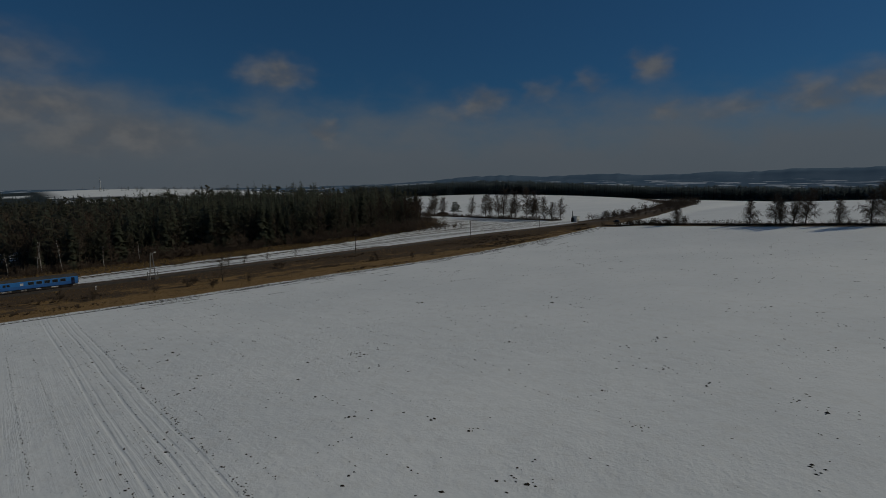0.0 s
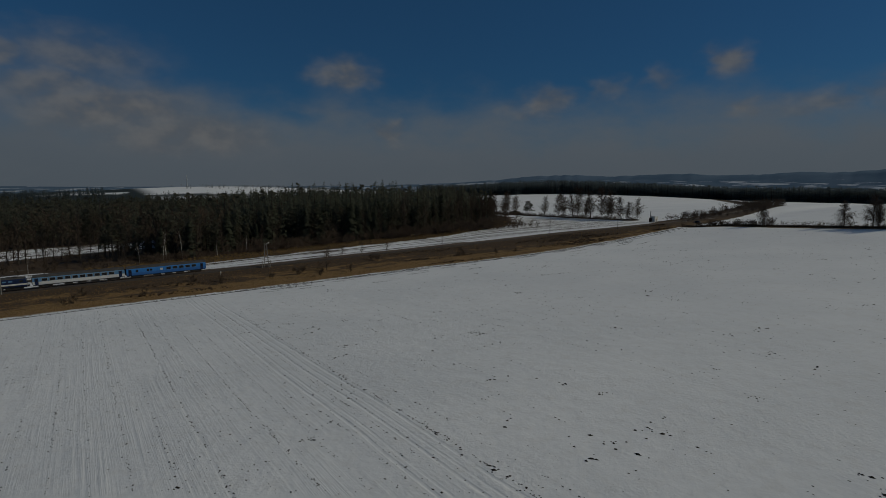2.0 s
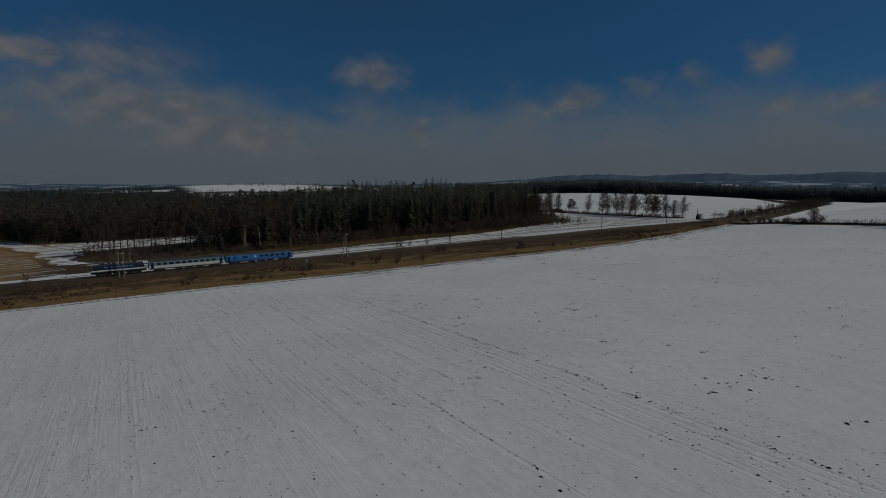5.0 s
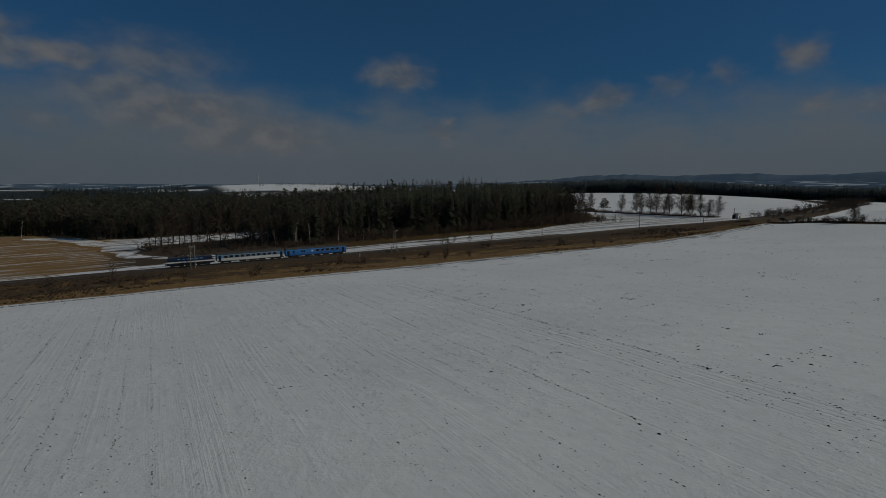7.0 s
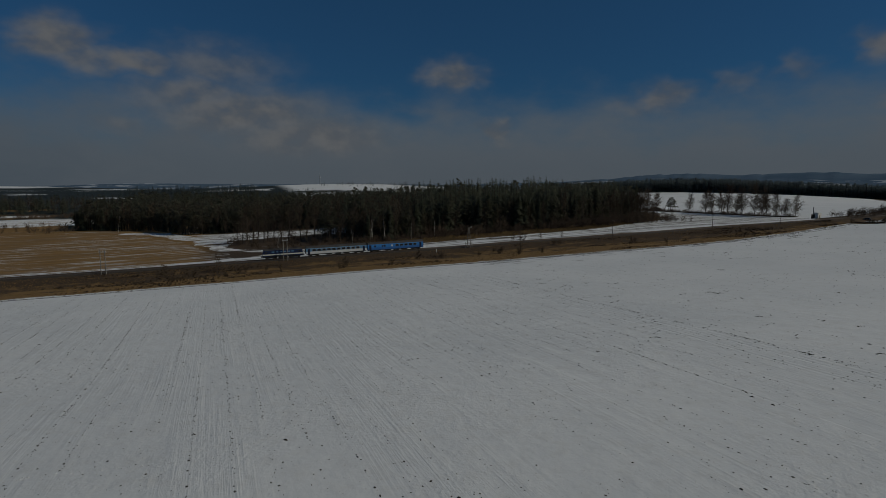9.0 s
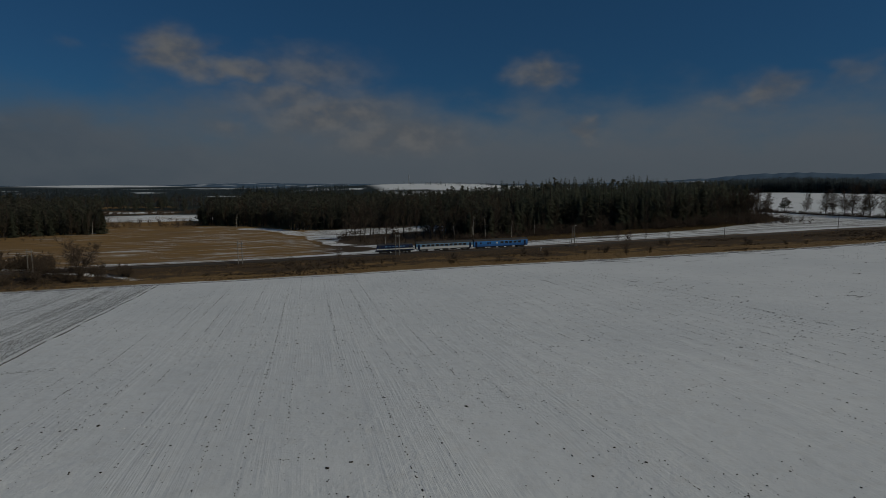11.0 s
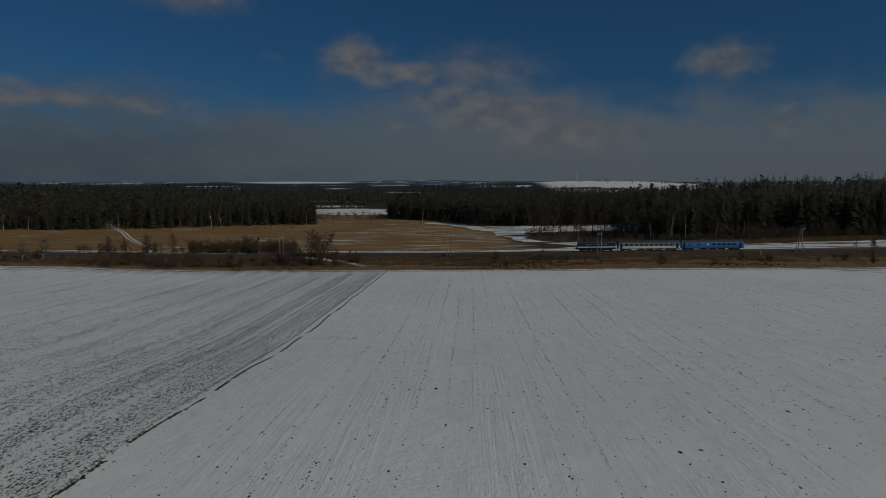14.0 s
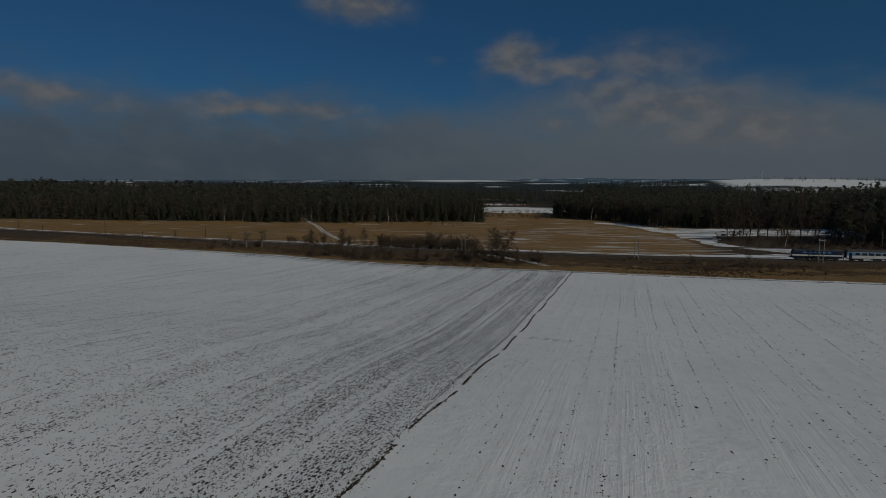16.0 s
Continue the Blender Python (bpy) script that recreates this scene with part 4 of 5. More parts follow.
plant("track_tree", bank_forms, M_BARK, M_TWIG, "slender leafless tree with a thin brown crown by the railway", "tree", "small trees by the track",
      [(-421, 19, 0.75), (-404, 20, 0.85), (-392, 20, 0.80), (-382, 18, 0.62), (-374, 19, 0.60), (-356, 14, 0.58), (-349, 20, 0.62), (-366, -12, 0.45), (-412, 16, 0.55), (-364, 8, 0.5)])
plant("pale_tree", bank_forms[:2], M_BIRCH, M_TWIG, "leafless pale-trunked birch on the railway bank", "tree", "small trees by the track", [(-439, -9, 0.78), (-431, -8, 0.85), (-449, -8, 0.72)])
plant("island_tree", edge_bare, M_BARK, M_HAZE, "leafless tree with dark trunk at the tip of the copse", "tree", "trees of the copse",
      [(-219, 100, 1.2), (-215, 92, 1.3), (-211, 105, 1.4), (-206, 96, 1.3), (-217, 97, 1.1), (-209, 99, 1.4), (-200, 103, 1.4), (-193, 96, 1.3), (-186, 98, 1.4), (-179, 97, 1.3), (-170, 96, 1.3), (-164, 108, 1.4), (-156, 106, 1.4), (-145, 94, 1.3), (-214, 112, 1.2), (-203, 108, 1.2), (-196, 100, 1.1), (-190, 112, 1.2), (-182, 104, 1.0), (-176, 112, 1.2), (-168, 104, 1.1), (-160, 98, 1.1), (-198, 84, 0.8), (-186, 78, 0.7), (-172, 84, 0.8), (-160, 82, 0.9), (-152, 92, 1.0), (-148, 102, 1.1)])
def thicket(name, spans, label, category="shrub"):
    """Shrubs that no one could count, joined."""
    X, Y, S = [], [], []
    for x0, x1, y0, y1, cnt, lo, hi in spans:
        x = rng.uniform(x0, x1, cnt)
        X.append(x)
        Y.append(rng.uniform(y0, y1, cnt) + rail_y(x))
        S.append(rng.uniform(lo, hi, cnt))
    X, Y, S = np.concatenate(X), np.concatenate(Y), np.concatenate(S)
    n = len(X)
    kinds = [[(*w, 0), (*f, 0)] for w, f in far_scrub]
    scatter(name, kinds, np.stack([X, Y, ground_z(X, Y)], 1), np.stack([S * 1.15, S * 1.15, S], 1), rng.uniform(0, 6.28, n), rng.integers(0, 4, n), [M_TWIG], label, category)


bush = []
for x0, x1, y0, y1, cnt, lo, hi in ((-430, -325, 7, 20, 40, 0.5, 1.5), (-385, -335, 8, 20, 50, 0.9, 1.7), (-405, -298, -22, -5, 95, 0.4, 1.4), (-480, -380, -16, -5, 16, 0.5, 1.1), (-250, -20, -26, -8, 30, 0.4, 0.9), (114, 128, -60, -12, 24, 0.6, 1.1), (-215, -145, 58, 80, 34, 0.5, 1.1)):
    for _ in range(cnt):
        x = rng.uniform(x0, x1)
        bush.append((x, rng.uniform(y0, y1) + float(rail_y(x)), rng.uniform(lo, hi)))
plant("shrub", scrub, M_BRUSH, M_HAZE, "leafless brown shrub on the railway bank", "shrub", "shrubs", bush)
thicket("hedge_scrub", [(117, 122, -240, -20, 210, 0.4, 0.95), (118, 121, -240, -20, 60, 0.9, 1.3), (136, 144, 36, 195, 330, 0.5, 1.05)], "low leafless hedge between the snowy fields")
thicket("cutting_scrub", [(134, 200, -8, 18, 80, 0.8, 1.8), (200, 420, -18, 18, 150, 1.1, 2.4)], "brown leafless scrub along the railway cutting")
thicket("forest_scrub", [(-125, 60, 50, 64, 170, 0.8, 2.0), (-185, -20, 51, 62, 130, 0.6, 1.5), (-60, 30, 52, 66, 60, 1.3, 2.3), (-430, -330, 285, 345, 50, 0.9, 1.9), (-495, -350, 515, 560, 150, 0.9, 2.0), (-500, -350, 545, 565, 30, 1.2, 2.2), (-450, -350, 362, 390, 40, 0.9, 1.8), (-182, -118, 52, 64, 50, 0.5, 1.3), (-225, -142, 84, 116, 70, 0.7, 1.7), (-142, 30, 56, 74, 90, 1.2, 2.8), (15, 60, 66, 86, 40, 1.0, 2.2), (62, 100, 100, 150, 30, 1.0, 2.2), (-560, -390, 165, 225, 60, 0.5, 1.2)], "brown leafless scrub along the forest edge")


def hill_trees():
    """Rows of small far trees along the lanes of the snowy hill."""
    t = rng.uniform(0, 1, 130)
    X = np.concatenate([60 + 520 * t[:90], 20 + 640 * t[90:]])
    Y = np.concatenate([1385 + 30 * np.sin(t[:90] * 5) + rng.normal(0, 5, 90), 1560 + 40 * np.sin(t[90:] * 4) + rng.normal(0, 8, 40)])
    X = np.concatenate([X, rng.uniform(120, 420, 50)])
    Y = np.concatenate([Y, 1330 + 0.10 * X[130:] + rng.normal(0, 9, 50)])
    # a clump of conifers at the western foot of the hill
    X = np.concatenate([X, rng.uniform(-420, -130, 170)])
    Y = np.concatenate([Y, rng.uniform(1180, 1330, 170)])
    n = len(X)
    s = np.concatenate([rng.uniform(0.28, 0.60, n - 170), rng.uniform(0.6, 0.95, 170)])
    conifer = np.concatenate([rng.uniform(0, 1, n - 170) < 0.3, np.ones(170, bool)])
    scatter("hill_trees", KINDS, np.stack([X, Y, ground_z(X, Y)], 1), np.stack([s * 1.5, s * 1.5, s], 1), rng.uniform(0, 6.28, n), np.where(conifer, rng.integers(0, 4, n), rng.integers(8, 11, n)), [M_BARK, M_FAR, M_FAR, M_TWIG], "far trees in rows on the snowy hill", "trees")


hill_trees()


# ---------------------------------------------------------------- railway
def build_track():
    xs = np.concatenate([np.arange(-1300, 110, 6.0), np.arange(110, 620, 6.0)])
    ys = rail_y(xs)
    zs = terrain(xs, np.zeros_like(xs)) * (xs <= 110) + terrain(xs, ys) * (xs > 110)
    track = thing("railway_track", Matrix(), "single railway track on a dark ballast bed", "railway", kind="structure")

    def ribbon(name, prof, mat, label=""):
        v = [(x, y + py, z + pz) for x, y, z in zip(xs, ys, zs) for py, pz in prof]
        m = len(prof)
        f = [(i * m + k, (i + 1) * m + k, (i + 1) * m + (k + 1) % m, i * m + (k + 1) % m) for i in range(len(xs) - 1) for k in range(m)]
        part(name, mesh_of(name, v, f, [mat]), track, label)

    ribbon("ballast", [(-2.9, -0.6), (2.9, -0.6), (1.9, 0.30), (-1.9, 0.30)], M_BALLAST, "dark stone ballast")
    for y in (-0.75, 0.75):
        ribbon("rail", [(y - 0.07, 0.36), (y + 0.07, 0.36), (y + 0.04, 0.52), (y - 0.04, 0.52)], M_RAIL, "rusty steel rail")
    sx = np.arange(-470, 120, 0.62)
    sv = np.array([(x, y, z) for z in (0.27, 0.39) for x, y in ((-0.13, -1.25), (0.13, -1.25), (0.13, 1.25), (-0.13, 1.25))])
    sf = np.array([(0, 1, 5, 4), (1, 2, 6, 5), (2, 3, 7, 6), (3, 0, 4, 7), (4, 5, 6, 7)])
    v = (sv[None] + np.stack([sx, rail_y(sx), terrain(sx, rail_y(sx))], 1)[:, None]).reshape(-1, 3)
    f = (sf[None] + (np.arange(len(sx)) * 8)[:, None, None]).reshape(-1, 4).tolist()
    part("sleepers", mesh_of("sleepers", v, f, [M_SLEEPER]), track, "grey concrete sleepers", kind="stuff")


build_track()


def farm_track():
    """Two wheel strips of trodden snow that cross the meadow into the wood."""
    way = np.array([(-398, 14), (-412, 34), (-435, 62), (-466, 103), (-505, 154), (-546, 207), (-566, 226)], float)
    t = np.concatenate([[0], np.cumsum(np.hypot(*np.diff(way, axis=0).T))])
    d = np.arange(0, t[-1], 1.5)
    x, y = np.interp(d, t, way[:, 0]), np.interp(d, t, way[:, 1])
    x, y = x + 1.2 * np.sin(d * 0.05), y + 0.8 * np.sin(d * 0.031)
    tx, ty = np.gradient(x), np.gradient(y)
    k = np.hypot(tx, ty)
    nx, ny = -ty / k, tx / k
    track = thing("farm_track", Matrix(), "two wheel strips of trodden snow crossing the meadow", "track", kind="structure")
    for side in (-1, 1):
        w = 0.42 + 0.28 * np.sin(d * 0.7 + side) * np.sin(d * 0.23) + rng.normal(0, 0.08, len(d))
        c = side * 1.05
        px, py = np.concatenate([x + nx * (c - w), x + nx * (c + w)]), np.concatenate([y + ny * (c - w), y + ny * (c + w)])
        v = np.stack([px, py, ground_z(px, py) + 0.10], 1)
        m = len(d)
        f = [(i, i + 1, m + i + 1, m + i) for i in range(m - 1) if rng.uniform() > 0.06]
        part("wheel_strip", mesh_of("wheel_strip", v, f, [M_CRUMB]), track)


farm_track()


def twin_mast(x, h=8.6, gap=1.5, label="pair of tall weathered poles beside the track"):
    ob = thing("pole_pair", Matrix.Translation((x, -3.0, tz(x, -3.0))), label, "pole", "poles along the railway")
    for s in (-0.5, 0.5):
        part("pole", rod("pole", (s * gap, 0, -0.8), (s * gap * 0.9, 0, h), 0.17, 0.12, M_POLE), ob)
    part("crossbar", box("crossbar", -gap * 0.7, gap * 0.7, -0.09, 0.09, h - 1.0, h - 0.8, M_STEEL, 0.02), ob)
    for s in (-0.6, 0, 0.6):
        part("insulator", rod("insulator", (s * gap, 0, h - 0.8), (s * gap, 0, h - 0.5), 0.08, 0.05, M_WHITE, 6), ob)
    return ob


def frame_mast(x, h=9.0):
    ob = thing("braced_mast", Matrix.Translation((x, -3.2, tz(x, -3.2))), "pale braced double mast beside the track", "mast", "poles along the railway")
    for s in (-1, 1):
        part("leg", rod("leg", (s * 0.95, 0, -0.6), (s * 0.25, 0, h), 0.17, 0.12, M_POLE), ob)
        part("stub", rod("stub", (s * 1.5, 0, -0.4), (s * 1.45, 0, 2.6), 0.16, 0.13, M_POLE), ob)
    for z in (2.4, 4.6, 6.6, 8.4):
        w = 0.95 - 0.7 * z / h
        part("rung", box("rung", -w, w, -0.06, 0.06, z - 0.07, z + 0.07, M_POLE), ob)
    part("bracket", rod("bracket", (0, 0, h - 0.5), (1.1, 0.2, h + 0.1), 0.06, 0.05, M_STEEL), ob)
    part("lamp_head", box("lamp_head", 0.9, 1.4, 0.0, 0.35, h - 0.1, h + 0.2, M_WHITE, 0.04), ob)


def single_mast(x, y=-3.0, h=8.4, r=0.13):
    ob = thing("line_pole", Matrix.Translation((x, y, tz(x, y))), "single slim pole with a short crossarm beside the track", "pole", "poles along the railway")
    part("pole", rod("pole", (0, 0, -0.7), (0, 0, h), r, r * 0.7, M_BOARD), ob)
    part("crossarm", box("crossarm", -0.08, 0.08, -0.9, 0.9, h - 0.9, h - 0.75, M_BOARD, 0.02), ob)
    for s in (-0.7, 0.7):
        part("insulator", rod("insulator", (0, s, h - 0.75), (0, s, h - 0.5), 0.07, 0.05, M_WHITE, 6), ob)


frame_mast(-129.3)
twin_mast(-206.3)
twin_mast(-265.8)
twin_mast(-334.0)
for x in (-51.3, 15.6, 69.3, -400.0, -468.0, -535.0, -602.0):
    single_mast(x)
for x, y, h, m, lab in ((-146, -7, 1.0, M_WHITE, "short white marker post in the grass"), (-196, 8.5, 2.2, M_BOARD, "short dark post beside the snowy path"), (-519, 6, 2.6, M_BOARD, "short dark post beside the snowy path"), (-600, 9, 3.4, M_BOARD, "dark post beside the track")):
    ob = thing("marker_post", Matrix.Translation((x, y, tz(x, y))), lab, "post")
    part("post", rod("post", (0, 0, -0.3), (0, 0, h), 0.12, 0.10, m), ob)
    part("cap", box("cap", -0.2, 0.2, -0.08, 0.08, h - 0.1, h + 0.25, m, 0.03), ob)


# ---------------------------------------------------------------- train
def bogie(parent, x, wheelbase=2.6, r=0.5):
    b = part("bogie", box("bogie", x - wheelbase / 2 - 0.5, x + wheelbase / 2 + 0.5, -1.15, 1.15, 0.42, 0.82, M_DARK, 0.06), parent)
    for wx in (x - wheelbase / 2, x + wheelbase / 2):
        for s in (-1, 1):
            part("wheel", rod("wheel", (wx, s * 0.72, r), (wx, s * 0.86, r), r, r, M_RAIL, 16), b)
    return b


def ends(parent, x, way):
    """Buffers and coupling of one end."""
    for s in (-0.88, 0.88):
        part("buffer", rod("buffer", (x, s, 1.05), (x + way * 0.55, s, 1.05), 0.12, 0.2, M_DARK, 10), parent)
    part("coupling", box("coupling", min(x, x + way * 0.6), max(x, x + way * 0.6), -0.1, 0.1, 0.85, 1.05, M_DARK), parent)


def side_pieces(parent, name, xs, w, z0, z1, half, mat, proud=0.02, label=""):
    me = box(name, -w / 2, w / 2, -0.02, 0.02, z0, z1, mat)
    for x in xs:
        for s in (-1, 1):
            part(name, me, parent, label, Matrix.Translation((x, s * (half + proud), 0)))


def roof_profile(half, z0, z1, n=9):
    return [(-half * math.cos(math.pi * k / n), z0 + (z1 - z0) * math.sin(math.pi * k / n) ** 0.75) for k in range(n + 1)]


def locomotive(m):
    ob = thing("locomotive", m, "navy and white electric locomotive with folded roof gear", "locomotive")
    L, H = 15.2, 1.45
    part("underframe", box("underframe", 0.5, L + 0.1, -1.3, 1.3, 0.85, 1.25, M_DARK, 0.05), ob)
    part("lower_body", sweep("lower_body", [(-H, 1.15), (H, 1.15), (H, 1.60), (-H, 1.60)], 0.45, L + 0.15, M_NAVY), ob, "navy lower body")
    part("stripe", sweep("stripe", [(-H - 0.01, 1.604), (H + 0.01, 1.604), (H + 0.01, 2.04), (-H - 0.01, 2.04)], 0.45, L + 0.15, M_WHITE), ob, "white stripe")
    part("upper_body", sweep("upper_body", [(-H, 2.044), (H, 2.044), (H - 0.04, 3.20), (H - 0.10, 3.45), (-H + 0.10, 3.45), (-H + 0.04, 3.20)], 0.45, L + 0.15, M_NAVY, 0.45, 0.45), ob, "navy upper body")
    part("roof", sweep("roof", roof_profile(1.36, 3.455, 3.82), 0.9, L - 0.3, M_ROOF), ob, "dark grey roof")
    side_pieces(ob, "window", [1.75, L - 1.2], 0.9, 2.45, 3.05, H, M_GLASS)
    # pale blue panes: the sky's reflection in the glass is painted as plain colour
    side_pieces(ob, "side_window", [4.2 + 1.45 * k for k in range(6)], 0.95, 2.62, 3.02, H - 0.01, M_PALE)
    side_pieces(ob, "cab_door", [2.75, L - 2.2], 0.65, 2.3, 3.1, H, M_NAVY, 0.012)
    side_pieces(ob, "grille", [3.6 + 2.0 * k for k in range(5)], 1.3, 1.26, 1.55, H, M_DARK, 0.012)
    for x, w in ((0.72, -1), (L - 0.1, 1)):
        for s in (-0.62, 0.62):
            part("windscreen", box("windscreen", x - 0.09, x + 0.09, s - 0.52, s + 0.52, 2.45, 3.1, M_GLASS, 0.03), ob)
            part("headlight", rod("headlight", (x - 0.3 if w < 0 else x + 0.15, s * 1.5, 1.4), (x - 0.34 if w < 0 else x + 0.3, s * 1.5, 1.4), 0.13, 0.13, M_WHITE, 10), ob, "round headlight")
    for x in (3.4, L - 2.8):
        p = part("pantograph", box("pantograph", x - 0.7, x + 0.7, -0.6, 0.6, 3.85, 3.95, M_DARK, 0.02), ob, "folded dark pantograph")
        for s in (-0.45, 0.45):
            part("arm", rod("arm", (x - 0.9, s, 3.95), (x + 0.9, s * 0.6, 4.22), 0.04, 0.03, M_DARK, 5), p)
        part("contact_bar", box("contact_bar", x + 0.7, x + 1.0, -0.85, 0.85, 4.2, 4.27, M_DARK, 0.02), p)
    for k, x in enumerate((5.2, 6.6, 8.2, 9.6, 10.8)):
        part("roof_box", box("roof_box", x - 0.5, x + 0.5, -0.5, 0.5, 3.78, 4.0 + 0.07 * (k % 3), M_ROOF, 0.05), ob)
    bogie(ob, 3.6, 3.2, 0.6)
    bogie(ob, L - 3.0, 3.2, 0.6)
    part("battery_box", box("battery_box", 6.2, 9.6, -1.2, 1.2, 0.4, 0.9, M_DARK, 0.05), ob)
    ends(ob, 0.5, -1)
    ends(ob, L + 0.1, 1)
    return ob


def coach(m, label, low, mid, top, windows, doors, second=(), sign=None, trim=M_WHITE):
    ob = thing("passenger_coach", m, label, "railway coach", "coaches of the train")
    L, H = 24.1, 1.42
    part("underframe", box("underframe", 0.3, L, -1.25, 1.25, 0.80, 1.12, M_DARK, 0.05), ob)
    part("lower_side", sweep("lower_side", [(-H + 0.05, 1.02), (H - 0.05, 1.02), (H, 1.25), (H, 1.98), (-H, 1.98), (-H, 1.25)], 0.2, L + 0.1, low), ob)
    part("window_band", sweep("window_band", [(-H, 1.984), (H, 1.984), (H, 3.04), (-H, 3.04)], 0.2, L + 0.1, mid), ob)
    part("cornice", sweep("cornice", [(-H, 3.044), (H, 3.044), (H - 0.06, 3.22), (-H + 0.06, 3.22)], 0.2, L + 0.1, top), ob)
    part("roof", sweep("roof", roof_profile(H - 0.06, 3.224, 4.02), 0.25, L + 0.05, M_ROOF), ob, "dark sooty roof")
    frame_me = box("window_frame", -0.76, 0.76, -0.015, 0.015, 2.02, 3.0, trim)
    pane_me = box("pane", -0.66, 0.66, -0.015, 0.015, 2.12, 2.92, M_GLASS)
    for x in windows:
        for s in (-1, 1):
            w = part("window", frame_me, ob, "dark window in a pale frame", Matrix.Translation((x, s * (H + 0.012), 0)))
            part("pane", pane_me, w, "", Matrix.Translation((0, s * 0.02, 0)))
    side_pieces(ob, "small_window", second, 0.65, 2.15, 2.8, H, M_GLASS)
    me = box("door", -0.45, 0.45, -0.02, 0.02, 1.06, 3.05, M_NAVY)
    pane = box("door_window", -0.22, 0.22, -0.02, 0.02, 2.05, 2.8, M_GLASS)
    for x in doors:
        for s in (-1, 1):
            d = part("door", me, ob, "dark blue folding door", Matrix.Translation((x, s * (H + 0.015), 0)))
            part("door_window", pane, d, "", Matrix.Translation((0, s * 0.02, 0)))
    if sign:
        side_pieces(ob, "pictogram", [sign], 0.75, 2.1, 2.75, H, M_WHITE, 0.02, "white pictogram panel")
    for x in (0.12, L + 0.18):
        part("gangway", box("gangway", x - 0.14, x + 0.14, -0.65, 0.65, 1.15, 3.2, M_DARK, 0.05), ob, "black rubber gangway")
    for k in range(5):
        part("roof_vent", box("roof_vent", 3 + 4.4 * k, 3.5 + 4.4 * k, -0.25, 0.25, 3.95, 4.12, M_ROOF, 0.04), ob)
    bogie(ob, 3.3)
    bogie(ob, L - 3.0)
    for x in (8.0, 11.5, 15.0):
        part("equipment_box", box("equipment_box", x, x + 2.2, -1.15, 1.15, 0.38, 0.82, M_DARK, 0.05), ob)
    for s in (-0.9, 0.9):
        part("tail_lamp", rod("tail_lamp", (L + 0.1, s, 1.5), (L + 0.2, s, 1.5), 0.12, 0.12, M_RED, 10), ob, "red tail lamp")
    return ob


def on_rails(x):
    return pose(x, 0, tz(x, 0) + 0.52, 0, -math.degrees(math.atan(0.0205)), 0)


TRAIN = -214.8
locomotive(on_rails(TRAIN))
coach(on_rails(TRAIN + 16.4), "pale grey coach with a light blue window band and navy doors", M_COACH, M_PALE, M_PALE, [3.2 + 1.93 * k for k in range(10)], (1.2, 23.0), trim=M_TRIM)
coach(on_rails(TRAIN + 40.9), "bright blue coach with navy doors and few windows", M_MID, M_BLUE, M_BLUE, [12.6 + 1.95 * k for k in range(5)], (1.2, 22.9), (3.2, 6.4, 7.3), 10.4, M_PALE)


# ---------------------------------------------------------------- by the crossing
def crossing_hut(x, y):
    ob = thing("crossing_hut", pose(x, y, tz(x, y), 0, 0, 0), "small white relay hut with a dark lean-to by the crossing", "hut")
    part("wall", box("wall", -1.5, 1.9, -1.5, 1.5, -0.4, 3.5, M_WALL, 0.03), ob)
    part("roof", box("roof", -1.7, 2.1, -1.7, 1.7, 3.5, 3.7, M_WALL, 0.04), ob)
    part("door", box("door", -0.45, 0.45, -1.56, -1.50, 0.0, 2.0, M_POLE), ob)
    part("lean_to", box("lean_to", -3.4, -1.52, 0.4, 1.5, -0.4, 2.6, M_BOARD, 0.05), ob, "dark boarded lean-to")
    part("flue", rod("flue", (-2.6, 0.9, 2.4), (-2.6, 0.9, 7.0), 0.22, 0.18, M_DARK, 8), ob)


crossing_hut(126.1, 13)


def parked_car(x, y, turn):
    ob = thing("car", pose(x, y, tz(x, y), 0, 0, turn), "dark parked car on the snowy lane by the crossing", "car")
    body = [(-0.85, 0.35), (0.85, 0.35), (0.88, 0.75), (0.78, 0.92), (-0.78, 0.92), (-0.88, 0.75)]
    part("body", sweep("body", body, -2.1, 2.1, M_DARK, 0.25, 0.2), ob)
    part("cabin", sweep("cabin", [(-0.76, 0.925), (0.76, 0.925), (0.6, 1.45), (-0.6, 1.45)], -1.2, 1.3, M_GLASS, 0.6, 0.4), ob, "dark glazed cabin")
    for wx in (-1.3, 1.3):
        for s in (-1, 1):
            w = part("wheel", rod("wheel", (wx, s * 0.66, 0.32), (wx, s * 0.88, 0.32), 0.32, 0.32, M_DARK, 14), ob)
            part("rim", rod("rim", (wx, s * 0.88, 0.32), (wx, s * 0.895, 0.32), 0.2, 0.2, M_STEEL, 12), w)
    for s in (-0.6, 0.6):
        part("headlight", box("headlight", -2.1, -1.98, s - 0.16, s + 0.16, 0.6, 0.74, M_WHITE, 0.02), ob)
        part("tail_light", box("tail_light", 2.0, 2.1, s - 0.16, s + 0.16, 0.65, 0.8, M_RED, 0.02), ob)


parked_car(137.5, -10, 100)


